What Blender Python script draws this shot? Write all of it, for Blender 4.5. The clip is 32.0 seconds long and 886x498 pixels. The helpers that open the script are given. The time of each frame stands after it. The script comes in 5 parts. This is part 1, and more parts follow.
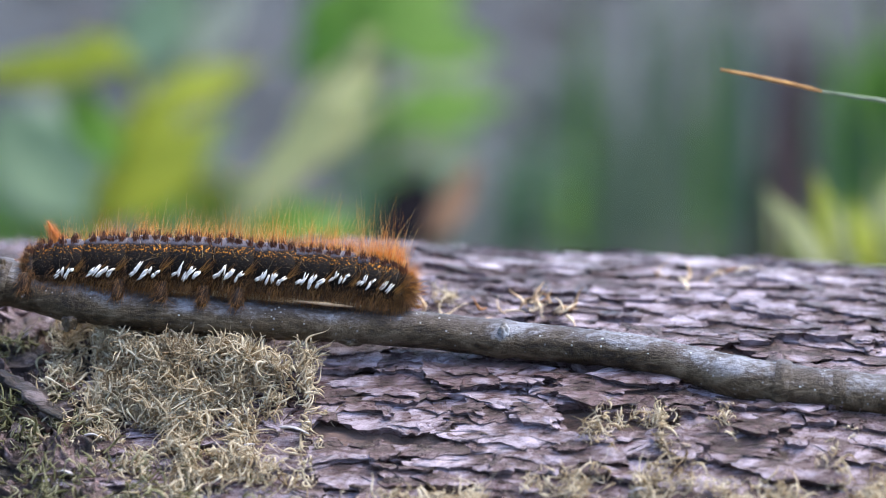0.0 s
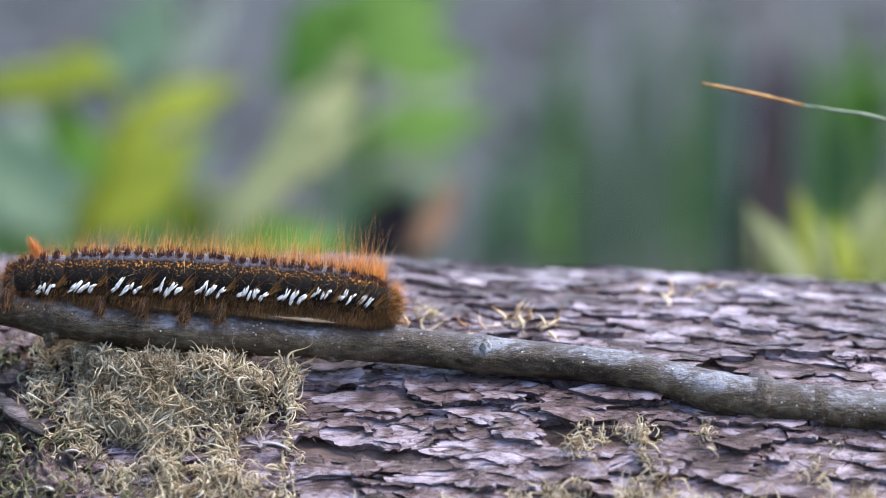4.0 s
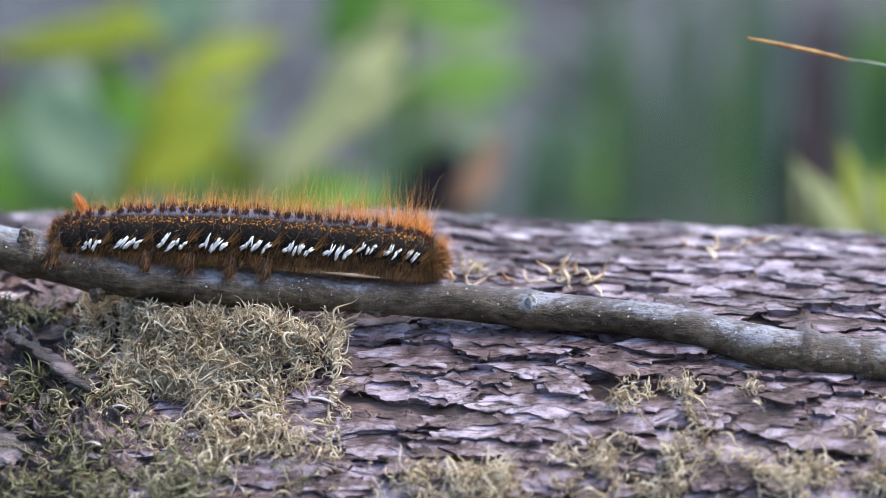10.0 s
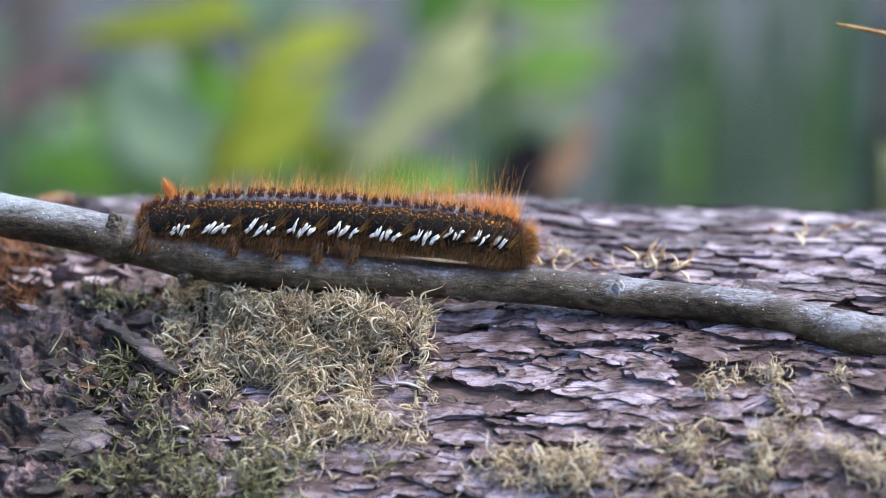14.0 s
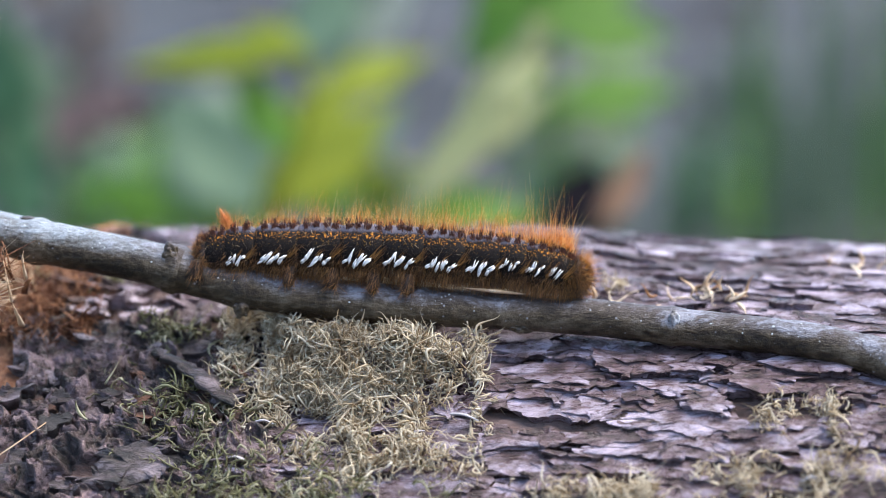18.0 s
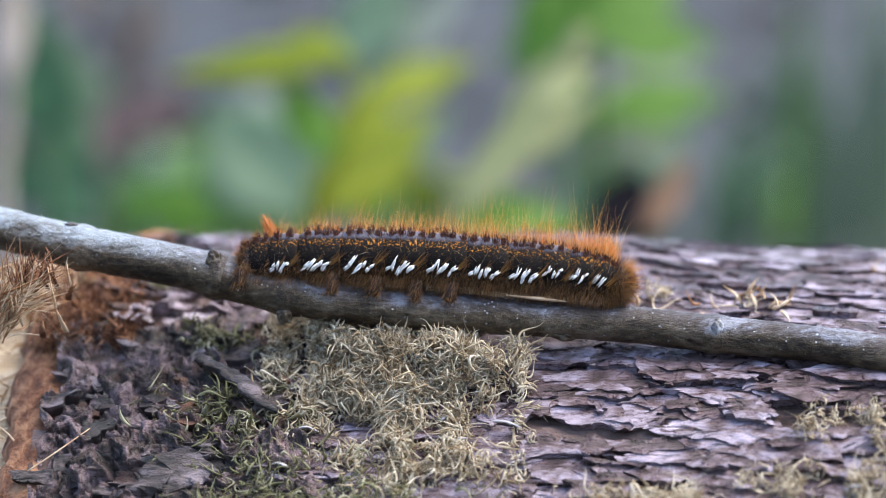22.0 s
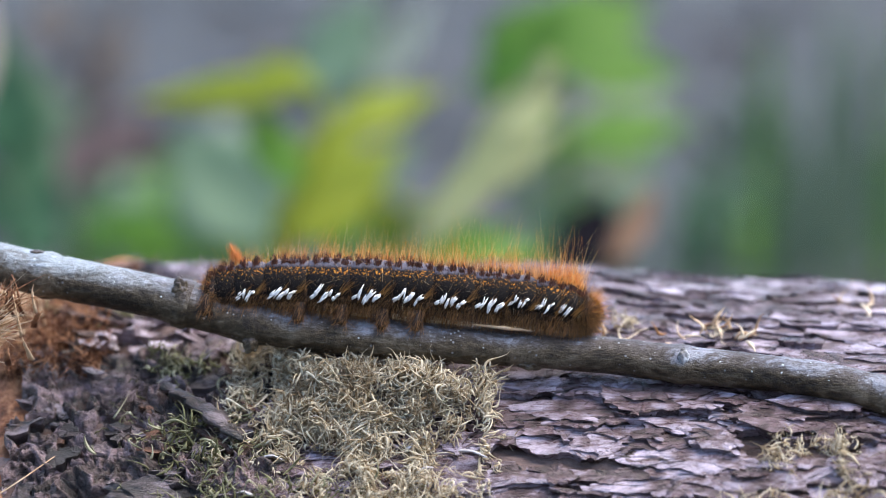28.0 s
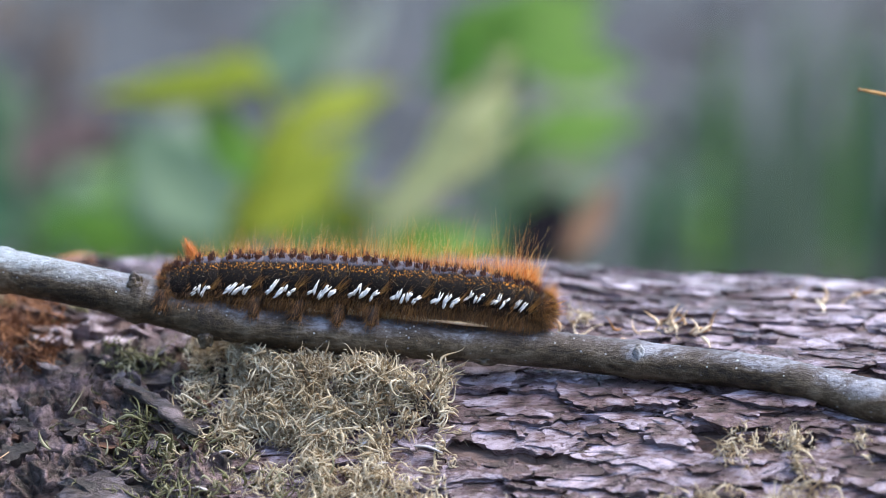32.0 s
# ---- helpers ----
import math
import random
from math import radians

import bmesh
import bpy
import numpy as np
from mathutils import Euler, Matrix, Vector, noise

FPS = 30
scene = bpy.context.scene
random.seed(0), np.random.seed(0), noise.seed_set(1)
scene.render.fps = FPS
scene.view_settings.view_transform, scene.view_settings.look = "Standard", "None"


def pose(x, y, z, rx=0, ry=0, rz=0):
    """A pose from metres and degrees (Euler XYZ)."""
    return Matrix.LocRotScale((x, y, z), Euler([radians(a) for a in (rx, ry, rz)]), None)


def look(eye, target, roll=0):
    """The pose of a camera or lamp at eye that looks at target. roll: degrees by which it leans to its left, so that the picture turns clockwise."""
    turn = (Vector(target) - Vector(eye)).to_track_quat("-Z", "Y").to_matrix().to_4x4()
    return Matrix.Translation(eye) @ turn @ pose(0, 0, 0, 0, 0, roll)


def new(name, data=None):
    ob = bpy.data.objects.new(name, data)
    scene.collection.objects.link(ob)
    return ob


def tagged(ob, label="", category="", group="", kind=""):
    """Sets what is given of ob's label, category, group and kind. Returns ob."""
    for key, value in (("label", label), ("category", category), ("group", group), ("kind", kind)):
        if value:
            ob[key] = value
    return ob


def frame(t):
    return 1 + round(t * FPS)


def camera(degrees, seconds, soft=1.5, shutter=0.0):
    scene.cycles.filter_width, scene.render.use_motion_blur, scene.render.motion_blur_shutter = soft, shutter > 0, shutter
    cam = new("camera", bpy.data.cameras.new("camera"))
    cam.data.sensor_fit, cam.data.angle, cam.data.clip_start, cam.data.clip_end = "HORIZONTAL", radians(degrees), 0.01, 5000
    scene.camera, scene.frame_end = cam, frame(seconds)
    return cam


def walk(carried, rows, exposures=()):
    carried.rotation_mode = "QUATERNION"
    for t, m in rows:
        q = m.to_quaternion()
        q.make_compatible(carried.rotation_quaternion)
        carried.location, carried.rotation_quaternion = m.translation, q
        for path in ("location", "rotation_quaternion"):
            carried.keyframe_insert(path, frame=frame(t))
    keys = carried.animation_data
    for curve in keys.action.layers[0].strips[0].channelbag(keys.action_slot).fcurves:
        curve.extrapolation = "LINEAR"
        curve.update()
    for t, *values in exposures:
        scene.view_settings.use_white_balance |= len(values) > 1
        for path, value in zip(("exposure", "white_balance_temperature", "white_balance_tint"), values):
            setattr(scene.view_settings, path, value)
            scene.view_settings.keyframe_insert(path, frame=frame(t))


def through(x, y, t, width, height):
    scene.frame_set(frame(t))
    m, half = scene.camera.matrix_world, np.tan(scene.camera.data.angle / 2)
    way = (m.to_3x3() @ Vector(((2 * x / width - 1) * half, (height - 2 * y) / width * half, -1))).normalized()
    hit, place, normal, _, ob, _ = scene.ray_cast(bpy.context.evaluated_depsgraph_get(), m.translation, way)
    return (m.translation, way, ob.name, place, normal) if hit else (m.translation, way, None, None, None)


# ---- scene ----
cam = camera(18.0, 32.0, soft=0.9)
# a long lens close to its subject: shallow focus on the caterpillar and the twig
cam.data.dof.use_dof = True
cam.data.dof.focus_distance = 0.436
cam.data.dof.aperture_fstop = 8.0
cam.data.dof.aperture_blades = 7
# the lens turns on its foot; it does not travel
EYE = (0.0, -0.43785, 0.24472)
ROWS = [
    (0.0, 82.477, -0.235, -0.181),
    (0.5, 82.495, -0.238, -0.217),
    (1.0, 82.584, -0.322, -0.238),
    (1.5, 82.717, -0.318, -0.255),
    (2.0, 82.931, -0.360, -0.511),
    (2.5, 82.777, -0.245, -0.508),
    (3.0, 82.830, -0.280, -0.544),
    (3.5, 82.836, -0.282, -0.571),
    (5.5, 82.626, -0.242, -0.420),
    (6.0, 82.671, -0.278, -0.472),
    (6.5, 82.717, -0.210, -0.516),
    (7.0, 82.604, -0.084, -0.604),
    (7.5, 82.188, -0.016, -0.342),
    (8.0, 82.131, -0.030, -0.353),
    (8.5, 82.013, -0.044, -0.198),
    (9.0, 81.978, 0.006, -0.037),
    (9.5, 81.914, 0.026, 0.162),
    (10.0, 81.876, 0.019, 0.344),
    (10.5, 81.875, 0.039, 0.414),
    (11.0, 81.908, 0.031, 0.739),
    (11.5, 82.085, 0.053, 0.591),
    (12.0, 81.833, 0.067, 0.910),
    (12.5, 81.990, 0.102, 1.007),
    (13.0, 81.826, 0.354, 1.145),
    (13.5, 81.794, 0.201, 1.501),
    (14.0, 81.581, 0.203, 2.124),
    (14.5, 81.458, 0.266, 2.647),
    (16.5, 81.917, 0.232, 3.047),
    (17.0, 81.679, 0.225, 3.196),
    (17.5, 81.898, 0.245, 3.246),
    (18.0, 82.215, 0.223, 3.268),
    (18.5, 82.338, 0.243, 3.506),
    (19.0, 82.427, 0.233, 3.459),
    (19.5, 82.282, 0.262, 3.561),
    (20.0, 82.402, 0.189, 3.733),
    (20.5, 82.573, 0.220, 3.766),
    (21.0, 82.674, 0.129, 3.875),
    (21.5, 82.533, 0.292, 3.991),
    (22.0, 82.366, 0.213, 4.164),
    (22.5, 82.658, 0.178, 4.299),
    (23.0, 82.799, 0.166, 4.192),
    (23.5, 82.934, 0.071, 3.994),
    (24.0, 82.643, 0.176, 3.865),
    (24.5, 82.648, 0.164, 3.836),
    (25.0, 82.905, 0.106, 3.848),
    (25.5, 82.940, 0.115, 3.788),
    (27.5, 82.939, -0.071, 3.826),
    (28.0, 82.962, -0.113, 3.513),
    (28.5, 83.064, -0.150, 3.267),
    (29.0, 82.692, -0.009, 3.074),
    (29.5, 82.650, -0.250, 3.176),
    (30.0, 82.834, -0.249, 2.801),
    (30.5, 83.032, -0.370, 2.537),
    (31.0, 82.893, -0.238, 2.547),
    (31.5, 82.660, -0.250, 2.635),
    (32.0, 82.870, -0.282, 2.617),
]
walk(cam, [(t, pose(*EYE, rx, ry, rz)) for t, rx, ry, rz in ROWS])

# ---- light ----
SUN_UP, SUN_ROUND = 62.0, 84.0   # degrees above the horizon, and to the right of straight ahead
world = bpy.data.worlds.new("sky")
scene.world = world
world.use_nodes = True
wn = world.node_tree.nodes
sky = wn.new("ShaderNodeTexSky")
sky.sky_type = "NISHITA"
sky.sun_disc = False
sky.sun_elevation, sky.sun_rotation = radians(SUN_UP), radians(SUN_ROUND)
world.node_tree.links.new(sky.outputs[0], wn["Background"].inputs[0])
wn["Background"].inputs[1].default_value = 0.15
sun = new("sun", bpy.data.lights.new("sun", "SUN"))
sun.data.energy, sun.data.angle, sun.data.color = 1.6, radians(60.0), (1.0, 0.89, 0.75)
ku, kr = radians(SUN_UP), radians(SUN_ROUND)
sun.matrix_world = look((math.sin(kr) * math.cos(ku), math.cos(kr) * math.cos(ku), math.sin(ku)), (0, 0, 0))
scene.view_settings.exposure = 2.0
scene.view_settings.use_white_balance = True
scene.view_settings.white_balance_temperature = 6650
scene.view_settings.white_balance_tint = 8

# ---- where things are ----
TILT = radians(-8.0)
MID = np.array((0.0, 0.0, 0.183))
AHEAD = np.array((0.0, math.cos(TILT), math.sin(TILT)))
OVER = np.array((0.0, -math.sin(TILT), math.cos(TILT)))
SIDE = np.array((1.0, 0.0, 0.0))
REACH = 0.442


def at(a, b, d=0.0):
    """A place a mm to the right of the middle, b mm over it and d mm behind it, on the plane that faces the lens."""
    return MID + 0.001 * (a * SIDE + b * OVER + d * AHEAD)


def beyond(ab, d):
    """A place d metres behind that plane, in line with the point ab of it."""
    k = 0.001 * (REACH + d) / REACH
    return MID + k * (ab[0] * SIDE + ab[1] * OVER) + d * AHEAD


# ---- numbers: noise, curves, meshes ----
rng = np.random.default_rng(7)


CORNERS = np.array([(x, y, z) for x in (0, 1) for y in (0, 1) for z in (0, 1)], np.int64)


def hash3(i):
    n = (i[..., 0] * 374761393 + i[..., 1] * 668265263 + i[..., 2] * 2147483647) & 0x7FFFFFFF
    n = ((n ^ (n >> 13)) * 1274126177) & 0x7FFFFFFF
    return ((n ^ (n >> 16)) & 0xFFFF) / 32767.5 - 1.0


def vnoise(p):
    """Smooth noise from -1 to 1 at the points p (n x 3)."""
    p = np.asarray(p, float)
    i = np.floor(p).astype(np.int64)
    f = p - i
    f = f * f * (3 - 2 * f)
    c = CORNERS.reshape((8,) + (1,) * (p.ndim - 1) + (3,))
    w = np.abs(1 - c - f[None]).prod(-1)
    return (w * hash3(i[None] + c)).sum(0)


def fbm(p, octaves=4, gain=0.5):
    p = np.asarray(p, float)
    total, amp = 0, 1.0
    for k in range(octaves):
        total = total + amp * vnoise(p * 2.03 ** k + 17.3 * k)
        amp *= gain
    return total


def smooth_path(points, n):
    """n points along a smooth line through the given ones (Catmull-Rom)."""
    p = np.asarray(points, float)
    p = np.vstack([2 * p[0] - p[1], p, 2 * p[-1] - p[-2]])
    t = np.linspace(0, len(p) - 3 - 1e-9, n)
    i = t.astype(int)
    f = (t - i)[:, None]
    a, b, c, d = p[i], p[i + 1], p[i + 2], p[i + 3]
    return 0.5 * (2 * b + (c - a) * f + (2 * a - 5 * b + 4 * c - d) * f ** 2 + (3 * b - a - 3 * c + d) * f ** 3)


def unit(v):
    return v / np.maximum(np.linalg.norm(v, axis=-1, keepdims=True), 1e-12)


def tube(path, radii, sides=12, rough=0.0, grain=600.0, flat=1.0, caps=True):
    """A round rod along a path: vertices and faces."""
    path = np.asarray(path, float)
    n = len(path)
    radii = np.broadcast_to(np.asarray(radii, float), (n,))
    d = unit(np.gradient(path, axis=0))
    ref = np.array((0.13, 0.2, 1.0)) if abs(d[:, 2]).mean() < 0.8 else np.array((1.0, 0.2, 0.1))
    a = unit(np.cross(d, ref))
    b = np.cross(a, d)
    ang = np.linspace(0, 2 * np.pi, sides, endpoint=False)
    off = np.cos(ang)[None, :, None] * a[:, None] + flat * np.sin(ang)[None, :, None] * b[:, None]
    v = path[:, None] + radii[:, None, None] * off
    if rough:
        v = v + off * (rough * fbm(v.reshape(-1, 3) * grain, 4).reshape(n, sides, 1))
    v = v.reshape(-1, 3)
    f = []
    for i in range(n - 1):
        for j in range(sides):
            k = (j + 1) % sides
            f.append((i * sides + j, i * sides + k, (i + 1) * sides + k, (i + 1) * sides + j))
    if caps:
        f.append(tuple(range(sides))[::-1])
        f.append(tuple((n - 1) * sides + j for j in range(sides)))
    return v, f


def strands(base, way, length, radius, bend, k=4, sides=3, wiggle=None, taper=0.85):
    """Many thin tapering strands in one mesh; every argument is an array with one row a strand."""
    n = len(base)
    length = np.broadcast_to(np.asarray(length, float), (n,))[:, None]
    radius = np.broadcast_to(np.asarray(radius, float), (n,))
    way = unit(np.asarray(way, float))
    side = unit(np.cross(way, unit(rng.normal(size=(n, 3)))))
    up = np.cross(way, side)
    rings = []
    for i in range(k + 1):
        t = i / k
        p = base + way * length * t + bend * length * t * t
        if wiggle is not None:
            p = p + side * (wiggle[:, None] * length * math.sin(4.5 * t))
        r = radius * (1 - taper * t ** 1.3)
        for j in range(sides):
            w = 2 * math.pi * j / sides
            rings.append(p + (side * math.cos(w) + up * math.sin(w)) * r[:, None])
    v = np.stack(rings, 1)
    m = (k + 1) * sides
    f = []
    for i in range(k):
        for j in range(sides):
            q = (j + 1) % sides
            f.append((i * sides + j, i * sides + q, (i + 1) * sides + q, (i + 1) * sides + j))
    f = np.array(f)
    faces = (f[None] + (np.arange(n) * m)[:, None, None]).reshape(-1, 4)
    return v.reshape(-1, 3), faces


def curls(base, way, length, radius, turn, k=7, sides=3, taper=0.7):
    """Many strands that each curl round an arc of the angle turn, in one mesh."""
    n = len(base)
    way = unit(np.asarray(way, float))
    nrm = unit(np.cross(way, unit(rng.normal(size=(n, 3)))))
    side = np.cross(way, nrm)
    turn = np.where(np.abs(turn) < 0.05, 0.05, turn)[:, None]
    L = np.asarray(length, float)[:, None]
    wob = rng.normal(0, 0.24, (n, 1))
    rings = []
    for i in range(k + 1):
        t = i / k
        a = turn * t
        p = base + L * (np.sin(a) / turn * way + (1 - np.cos(a)) / turn * nrm + wob * math.sin(5 * t) * side)
        tan = np.cos(a) * way + np.sin(a) * nrm
        nn = -np.sin(a) * way + np.cos(a) * nrm
        r = np.asarray(radius)[:, None] * (0.75 + 0.6 * math.sin(math.pi * min(1, t * 1.3)) - taper * t ** 2)
        for j in range(sides):
            w = 2 * math.pi * j / sides
            rings.append(p + (nn * math.cos(w) + side * math.sin(w)) * r)
    v = np.stack(rings, 1)
    m = (k + 1) * sides
    f = np.array([(i * sides + j, i * sides + (j + 1) % sides, (i + 1) * sides + (j + 1) % sides, (i + 1) * sides + j) for i in range(k) for j in range(sides)])
    return v.reshape(-1, 3), (f[None] + (np.arange(n) * m)[:, None, None]).reshape(-1, 4)


def join(*meshes):
    vs, fs, n = [], [], 0
    for v, f in meshes:
        vs.append(np.asarray(v))
        fs += [tuple(int(i) + n for i in q) for q in f]
        n += len(v)
    return np.vstack(vs), fs


ORIGIN = {}


def mesh_of(name, v, f, material, smooth=True):
    me = bpy.data.meshes.new(name)
    v = np.asarray(v, float)
    me.from_pydata(v.tolist(), [], f.tolist() if isinstance(f, np.ndarray) else [tuple(int(i) for i in q) for q in f])
    me.materials.append(material)
    if smooth:
        me.polygons.foreach_set("use_smooth", [True] * len(me.polygons))
    me.update()
    return me


def thing(name, base, label, category, group="", kind=""):
    ob = new(name)
    ob.empty_display_size = 0.01
    ob.location = Vector(base)
    group = group or {"leafy_plant": "leafy plants behind the log", "grass_tuft": "grass tufts behind the log"}.get(name, "")
    ORIGIN[ob.name] = np.asarray(base, float)
    return tagged(ob, label, category, group, kind)


def part(name, mesh, material, parent=None, label="", kind="", centre=None, smooth=True):
    """One mesh object, its vertices given in the world, under a thing or under a part."""
    v, f = mesh
    v = np.asarray(v, float)
    c = v.mean(0) if centre is None else np.asarray(centre, float)
    ob = new(name, mesh_of(name, v - c, f, material, smooth))
    ORIGIN[ob.name] = c
    if parent is not None:
        ob.parent = parent
        ob.location = Vector(c - ORIGIN[parent.name])
    else:
        ob.location = Vector(c)
    return tagged(ob, label, kind=kind)


# ---- materials ----
def ramp(nt, fac, stops, mode="LINEAR"):
    r = nt.nodes.new("ShaderNodeValToRGB")
    r.color_ramp.interpolation = mode
    while len(r.color_ramp.elements) < len(stops):
        r.color_ramp.elements.new(0.5)
    for e, (p, c) in zip(r.color_ramp.elements, stops):
        e.position, e.color = p, (*c, 1)
    nt.links.new(fac, r.inputs[0])
    return r.outputs[0]


def noise_out(nt, scale, detail=4.0, rough=0.55, stretch=(1, 1, 1), warp=0.0, coords="Object"):
    tc = nt.nodes.new("ShaderNodeTexCoord")
    mp = nt.nodes.new("ShaderNodeMapping")
    mp.inputs["Scale"].default_value = stretch
    nt.links.new(tc.outputs[coords], mp.inputs[0])
    n = nt.nodes.new("ShaderNodeTexNoise")
    n.inputs["Scale"].default_value, n.inputs["Detail"].default_value = scale, detail
    n.inputs["Roughness"].default_value, n.inputs["Distortion"].default_value = rough, warp
    nt.links.new(mp.outputs[0], n.inputs["Vector"])
    return n.outputs["Fac"]


def math_out(nt, op, a, b):
    m = nt.nodes.new("ShaderNodeMath")
    m.operation = op
    for s, x in zip(m.inputs, (a, b)):
        if isinstance(x, (int, float)):
            s.default_value = x
        else:
            nt.links.new(x, s)
    return m.outputs[0]


def mix_out(nt, fac, a, b, mode="MIX"):
    m = nt.nodes.new("ShaderNodeMix")
    m.data_type, m.blend_type = "RGBA", mode
    for s, x in zip((m.inputs[0], m.inputs[6], m.inputs[7]), (fac, a, b)):
        if isinstance(x, (int, float)):
            s.default_value = x
        elif isinstance(x, tuple):
            s.default_value = (*x, 1)
        else:
            nt.links.new(x, s)
    return m.outputs[2]


def begin(name, roughness=0.6, specular=0.4):
    m = bpy.data.materials.new(name)
    m.use_nodes = True
    nt = m.node_tree
    b = nt.nodes["Principled BSDF"]
    b.inputs["Roughness"].default_value = roughness
    b.inputs["Specular IOR Level"].default_value = specular
    return m, nt, b


def bump_in(nt, b, height, strength, distance):
    u = nt.nodes.new("ShaderNodeBump")
    u.inputs["Strength"].default_value, u.inputs["Distance"].default_value = strength, distance
    nt.links.new(height, u.inputs["Height"])
    nt.links.new(u.outputs[0], b.inputs["Normal"])


def bark_material(name, dark, mid, light, rough=0.38, random_part="Object"):
    m, nt, b = begin(name, rough, 0.8)
    big = noise_out(nt, 170, 5, 0.6, (0.5, 1, 1), 0.8)
    fine = noise_out(nt, 1500, 6, 0.7, (0.30, 1, 1), 0.4)
    grit = noise_out(nt, 4200, 3, 0.6)
    if random_part == "Object":
        r = nt.nodes.new("ShaderNodeObjectInfo").outputs["Random"]
    else:
        r = nt.nodes.new("ShaderNodeNewGeometry").outputs["Random Per Island"]
    s = math_out(nt, "ADD", math_out(nt, "MULTIPLY", big, 1.35), math_out(nt, "MULTIPLY", fine, 0.75))
    s = math_out(nt, "SUBTRACT", s, 0.6)
    # thin layers that have flaked away in steps
    lay_n = noise_out(nt, 330, 6, 0.68, (0.45, 1, 1), 0.7)
    lay_s = ramp(nt, lay_n, ((0.0, (0.0,) * 3), (0.40, (0.25,) * 3), (0.47, (0.5,) * 3), (0.53, (0.75,) * 3), (0.60, (1.0,) * 3)), "CONSTANT")
    s2 = math_out(nt, "ADD", s, math_out(nt, "MULTIPLY", math_out(nt, "SUBTRACT", r, 0.5), 0.24))
    s2 = math_out(nt, "ADD", s2, math_out(nt, "MULTIPLY", math_out(nt, "SUBTRACT", lay_s, 0.5), 0.22))
    col = ramp(nt, s2, ((0.26, dark), (0.44, mid), (0.62, light), (0.80, tuple(min(1.0, 1.55 * c) for c in light))))
    col = mix_out(nt, ramp(nt, grit, ((0.34, (0.5, 0.5, 0.5)), (0.44, (0, 0, 0)))), col, dark)
    nt.links.new(col, b.inputs["Base Color"])
    rr = ramp(nt, fine, ((0.35, (rough - 0.2,) * 3), (0.65, (rough + 0.14,) * 3)))
    nt.links.new(rr, b.inputs["Roughness"])
    hgt = math_out(nt, "ADD", math_out(nt, "MULTIPLY", s, 0.8), math_out(nt, "ADD", math_out(nt, "MULTIPLY", lay_s, 0.3), math_out(nt, "MULTIPLY", grit, 0.25)))
    bump_in(nt, b, hgt, 1.0, 0.0009)
    return m


def plain_material(name, stops, scale, roughness=0.6, bump=0.3, dist=0.0003, stretch=(1, 1, 1), specular=0.35, islands=0.0, through=0.0, detail=4.0, coords="Object"):
    """Colour by noise between the stops; islands: how much single pieces differ; through: how much light shines through."""
    m, nt, b = begin(name, roughness, specular)
    n = noise_out(nt, scale, detail, 0.6, stretch, 0.2, coords)
    s = n
    if islands:
        r = nt.nodes.new("ShaderNodeNewGeometry").outputs["Random Per Island"]
        s = math_out(nt, "ADD", n, math_out(nt, "MULTIPLY", math_out(nt, "SUBTRACT", r, 0.5), islands))
    col = ramp(nt, s, stops)
    nt.links.new(col, b.inputs["Base Color"])
    if bump:
        bump_in(nt, b, n, bump, dist)
    if through:
        tr = nt.nodes.new("ShaderNodeBsdfTranslucent")
        nt.links.new(col, tr.inputs[0])
        mx = nt.nodes.new("ShaderNodeMixShader")
        mx.inputs[0].default_value = through
        nt.links.new(b.outputs[0], mx.inputs[1])
        nt.links.new(tr.outputs[0], mx.inputs[2])
        nt.links.new(mx.outputs[0], nt.nodes["Material Output"].inputs[0])
    return m


BARK = bark_material("scaly_bark", (0.034, 0.016, 0.015), (0.130, 0.078, 0.088), (0.345, 0.285, 0.35))
# lighter copy of the bark; its colour carries the brightness of the lit top
BARK_LIT = bark_material("bark_lit", (0.036, 0.017, 0.016), (0.155, 0.096, 0.108), (0.49, 0.415, 0.485), 0.44, "Island")
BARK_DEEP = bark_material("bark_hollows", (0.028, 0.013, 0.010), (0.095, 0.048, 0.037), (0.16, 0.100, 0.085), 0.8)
BARK_DARK = bark_material("weathered_bark", (0.010, 0.006, 0.005), (0.042, 0.026, 0.025), (0.19, 0.150, 0.165), 0.5, "Island")
BARK_CRUST = bark_material("weathered_crust", (0.008, 0.004, 0.003), (0.055, 0.029, 0.024), (0.24, 0.165, 0.175), 0.42, "Island")
BARK_RED = bark_material("torn_red_bark", (0.03, 0.012, 0.008), (0.095, 0.038, 0.022), (0.20, 0.09, 0.05), 0.75)
INNER = plain_material("inner_bark", ((0.34, (0.065, 0.025, 0.014)), (0.5, (0.22, 0.090, 0.045)), (0.66, (0.44, 0.22, 0.115))), 420, 0.8, 1.0, 0.002, (1, 1, 0.35), islands=0.3, detail=7.0)
WOOD = plain_material("pale_wood", ((0.3, (0.42, 0.27, 0.14)), (0.55, (0.66, 0.48, 0.30)), (0.75, (0.80, 0.66, 0.48))), 300, 0.75, 1.0, 0.0025, (0.2, 1, 1), detail=7.0)
SPLINTER = plain_material("splinters", ((0.2, (0.32, 0.15, 0.06)), (0.5, (0.62, 0.42, 0.25)), (0.8, (0.84, 0.70, 0.51))), 300, 0.7, 0.4, 0.0003, islands=0.8, through=0.15)
MOSS_DRY = plain_material("dry_moss", ((0.08, (0.18, 0.115, 0.06)), (0.32, (0.50, 0.40, 0.265)), (0.54, (0.69, 0.60, 0.45)), (0.92, (0.87, 0.81, 0.68))), 160, 0.75, 0, islands=0.55, through=0.4)
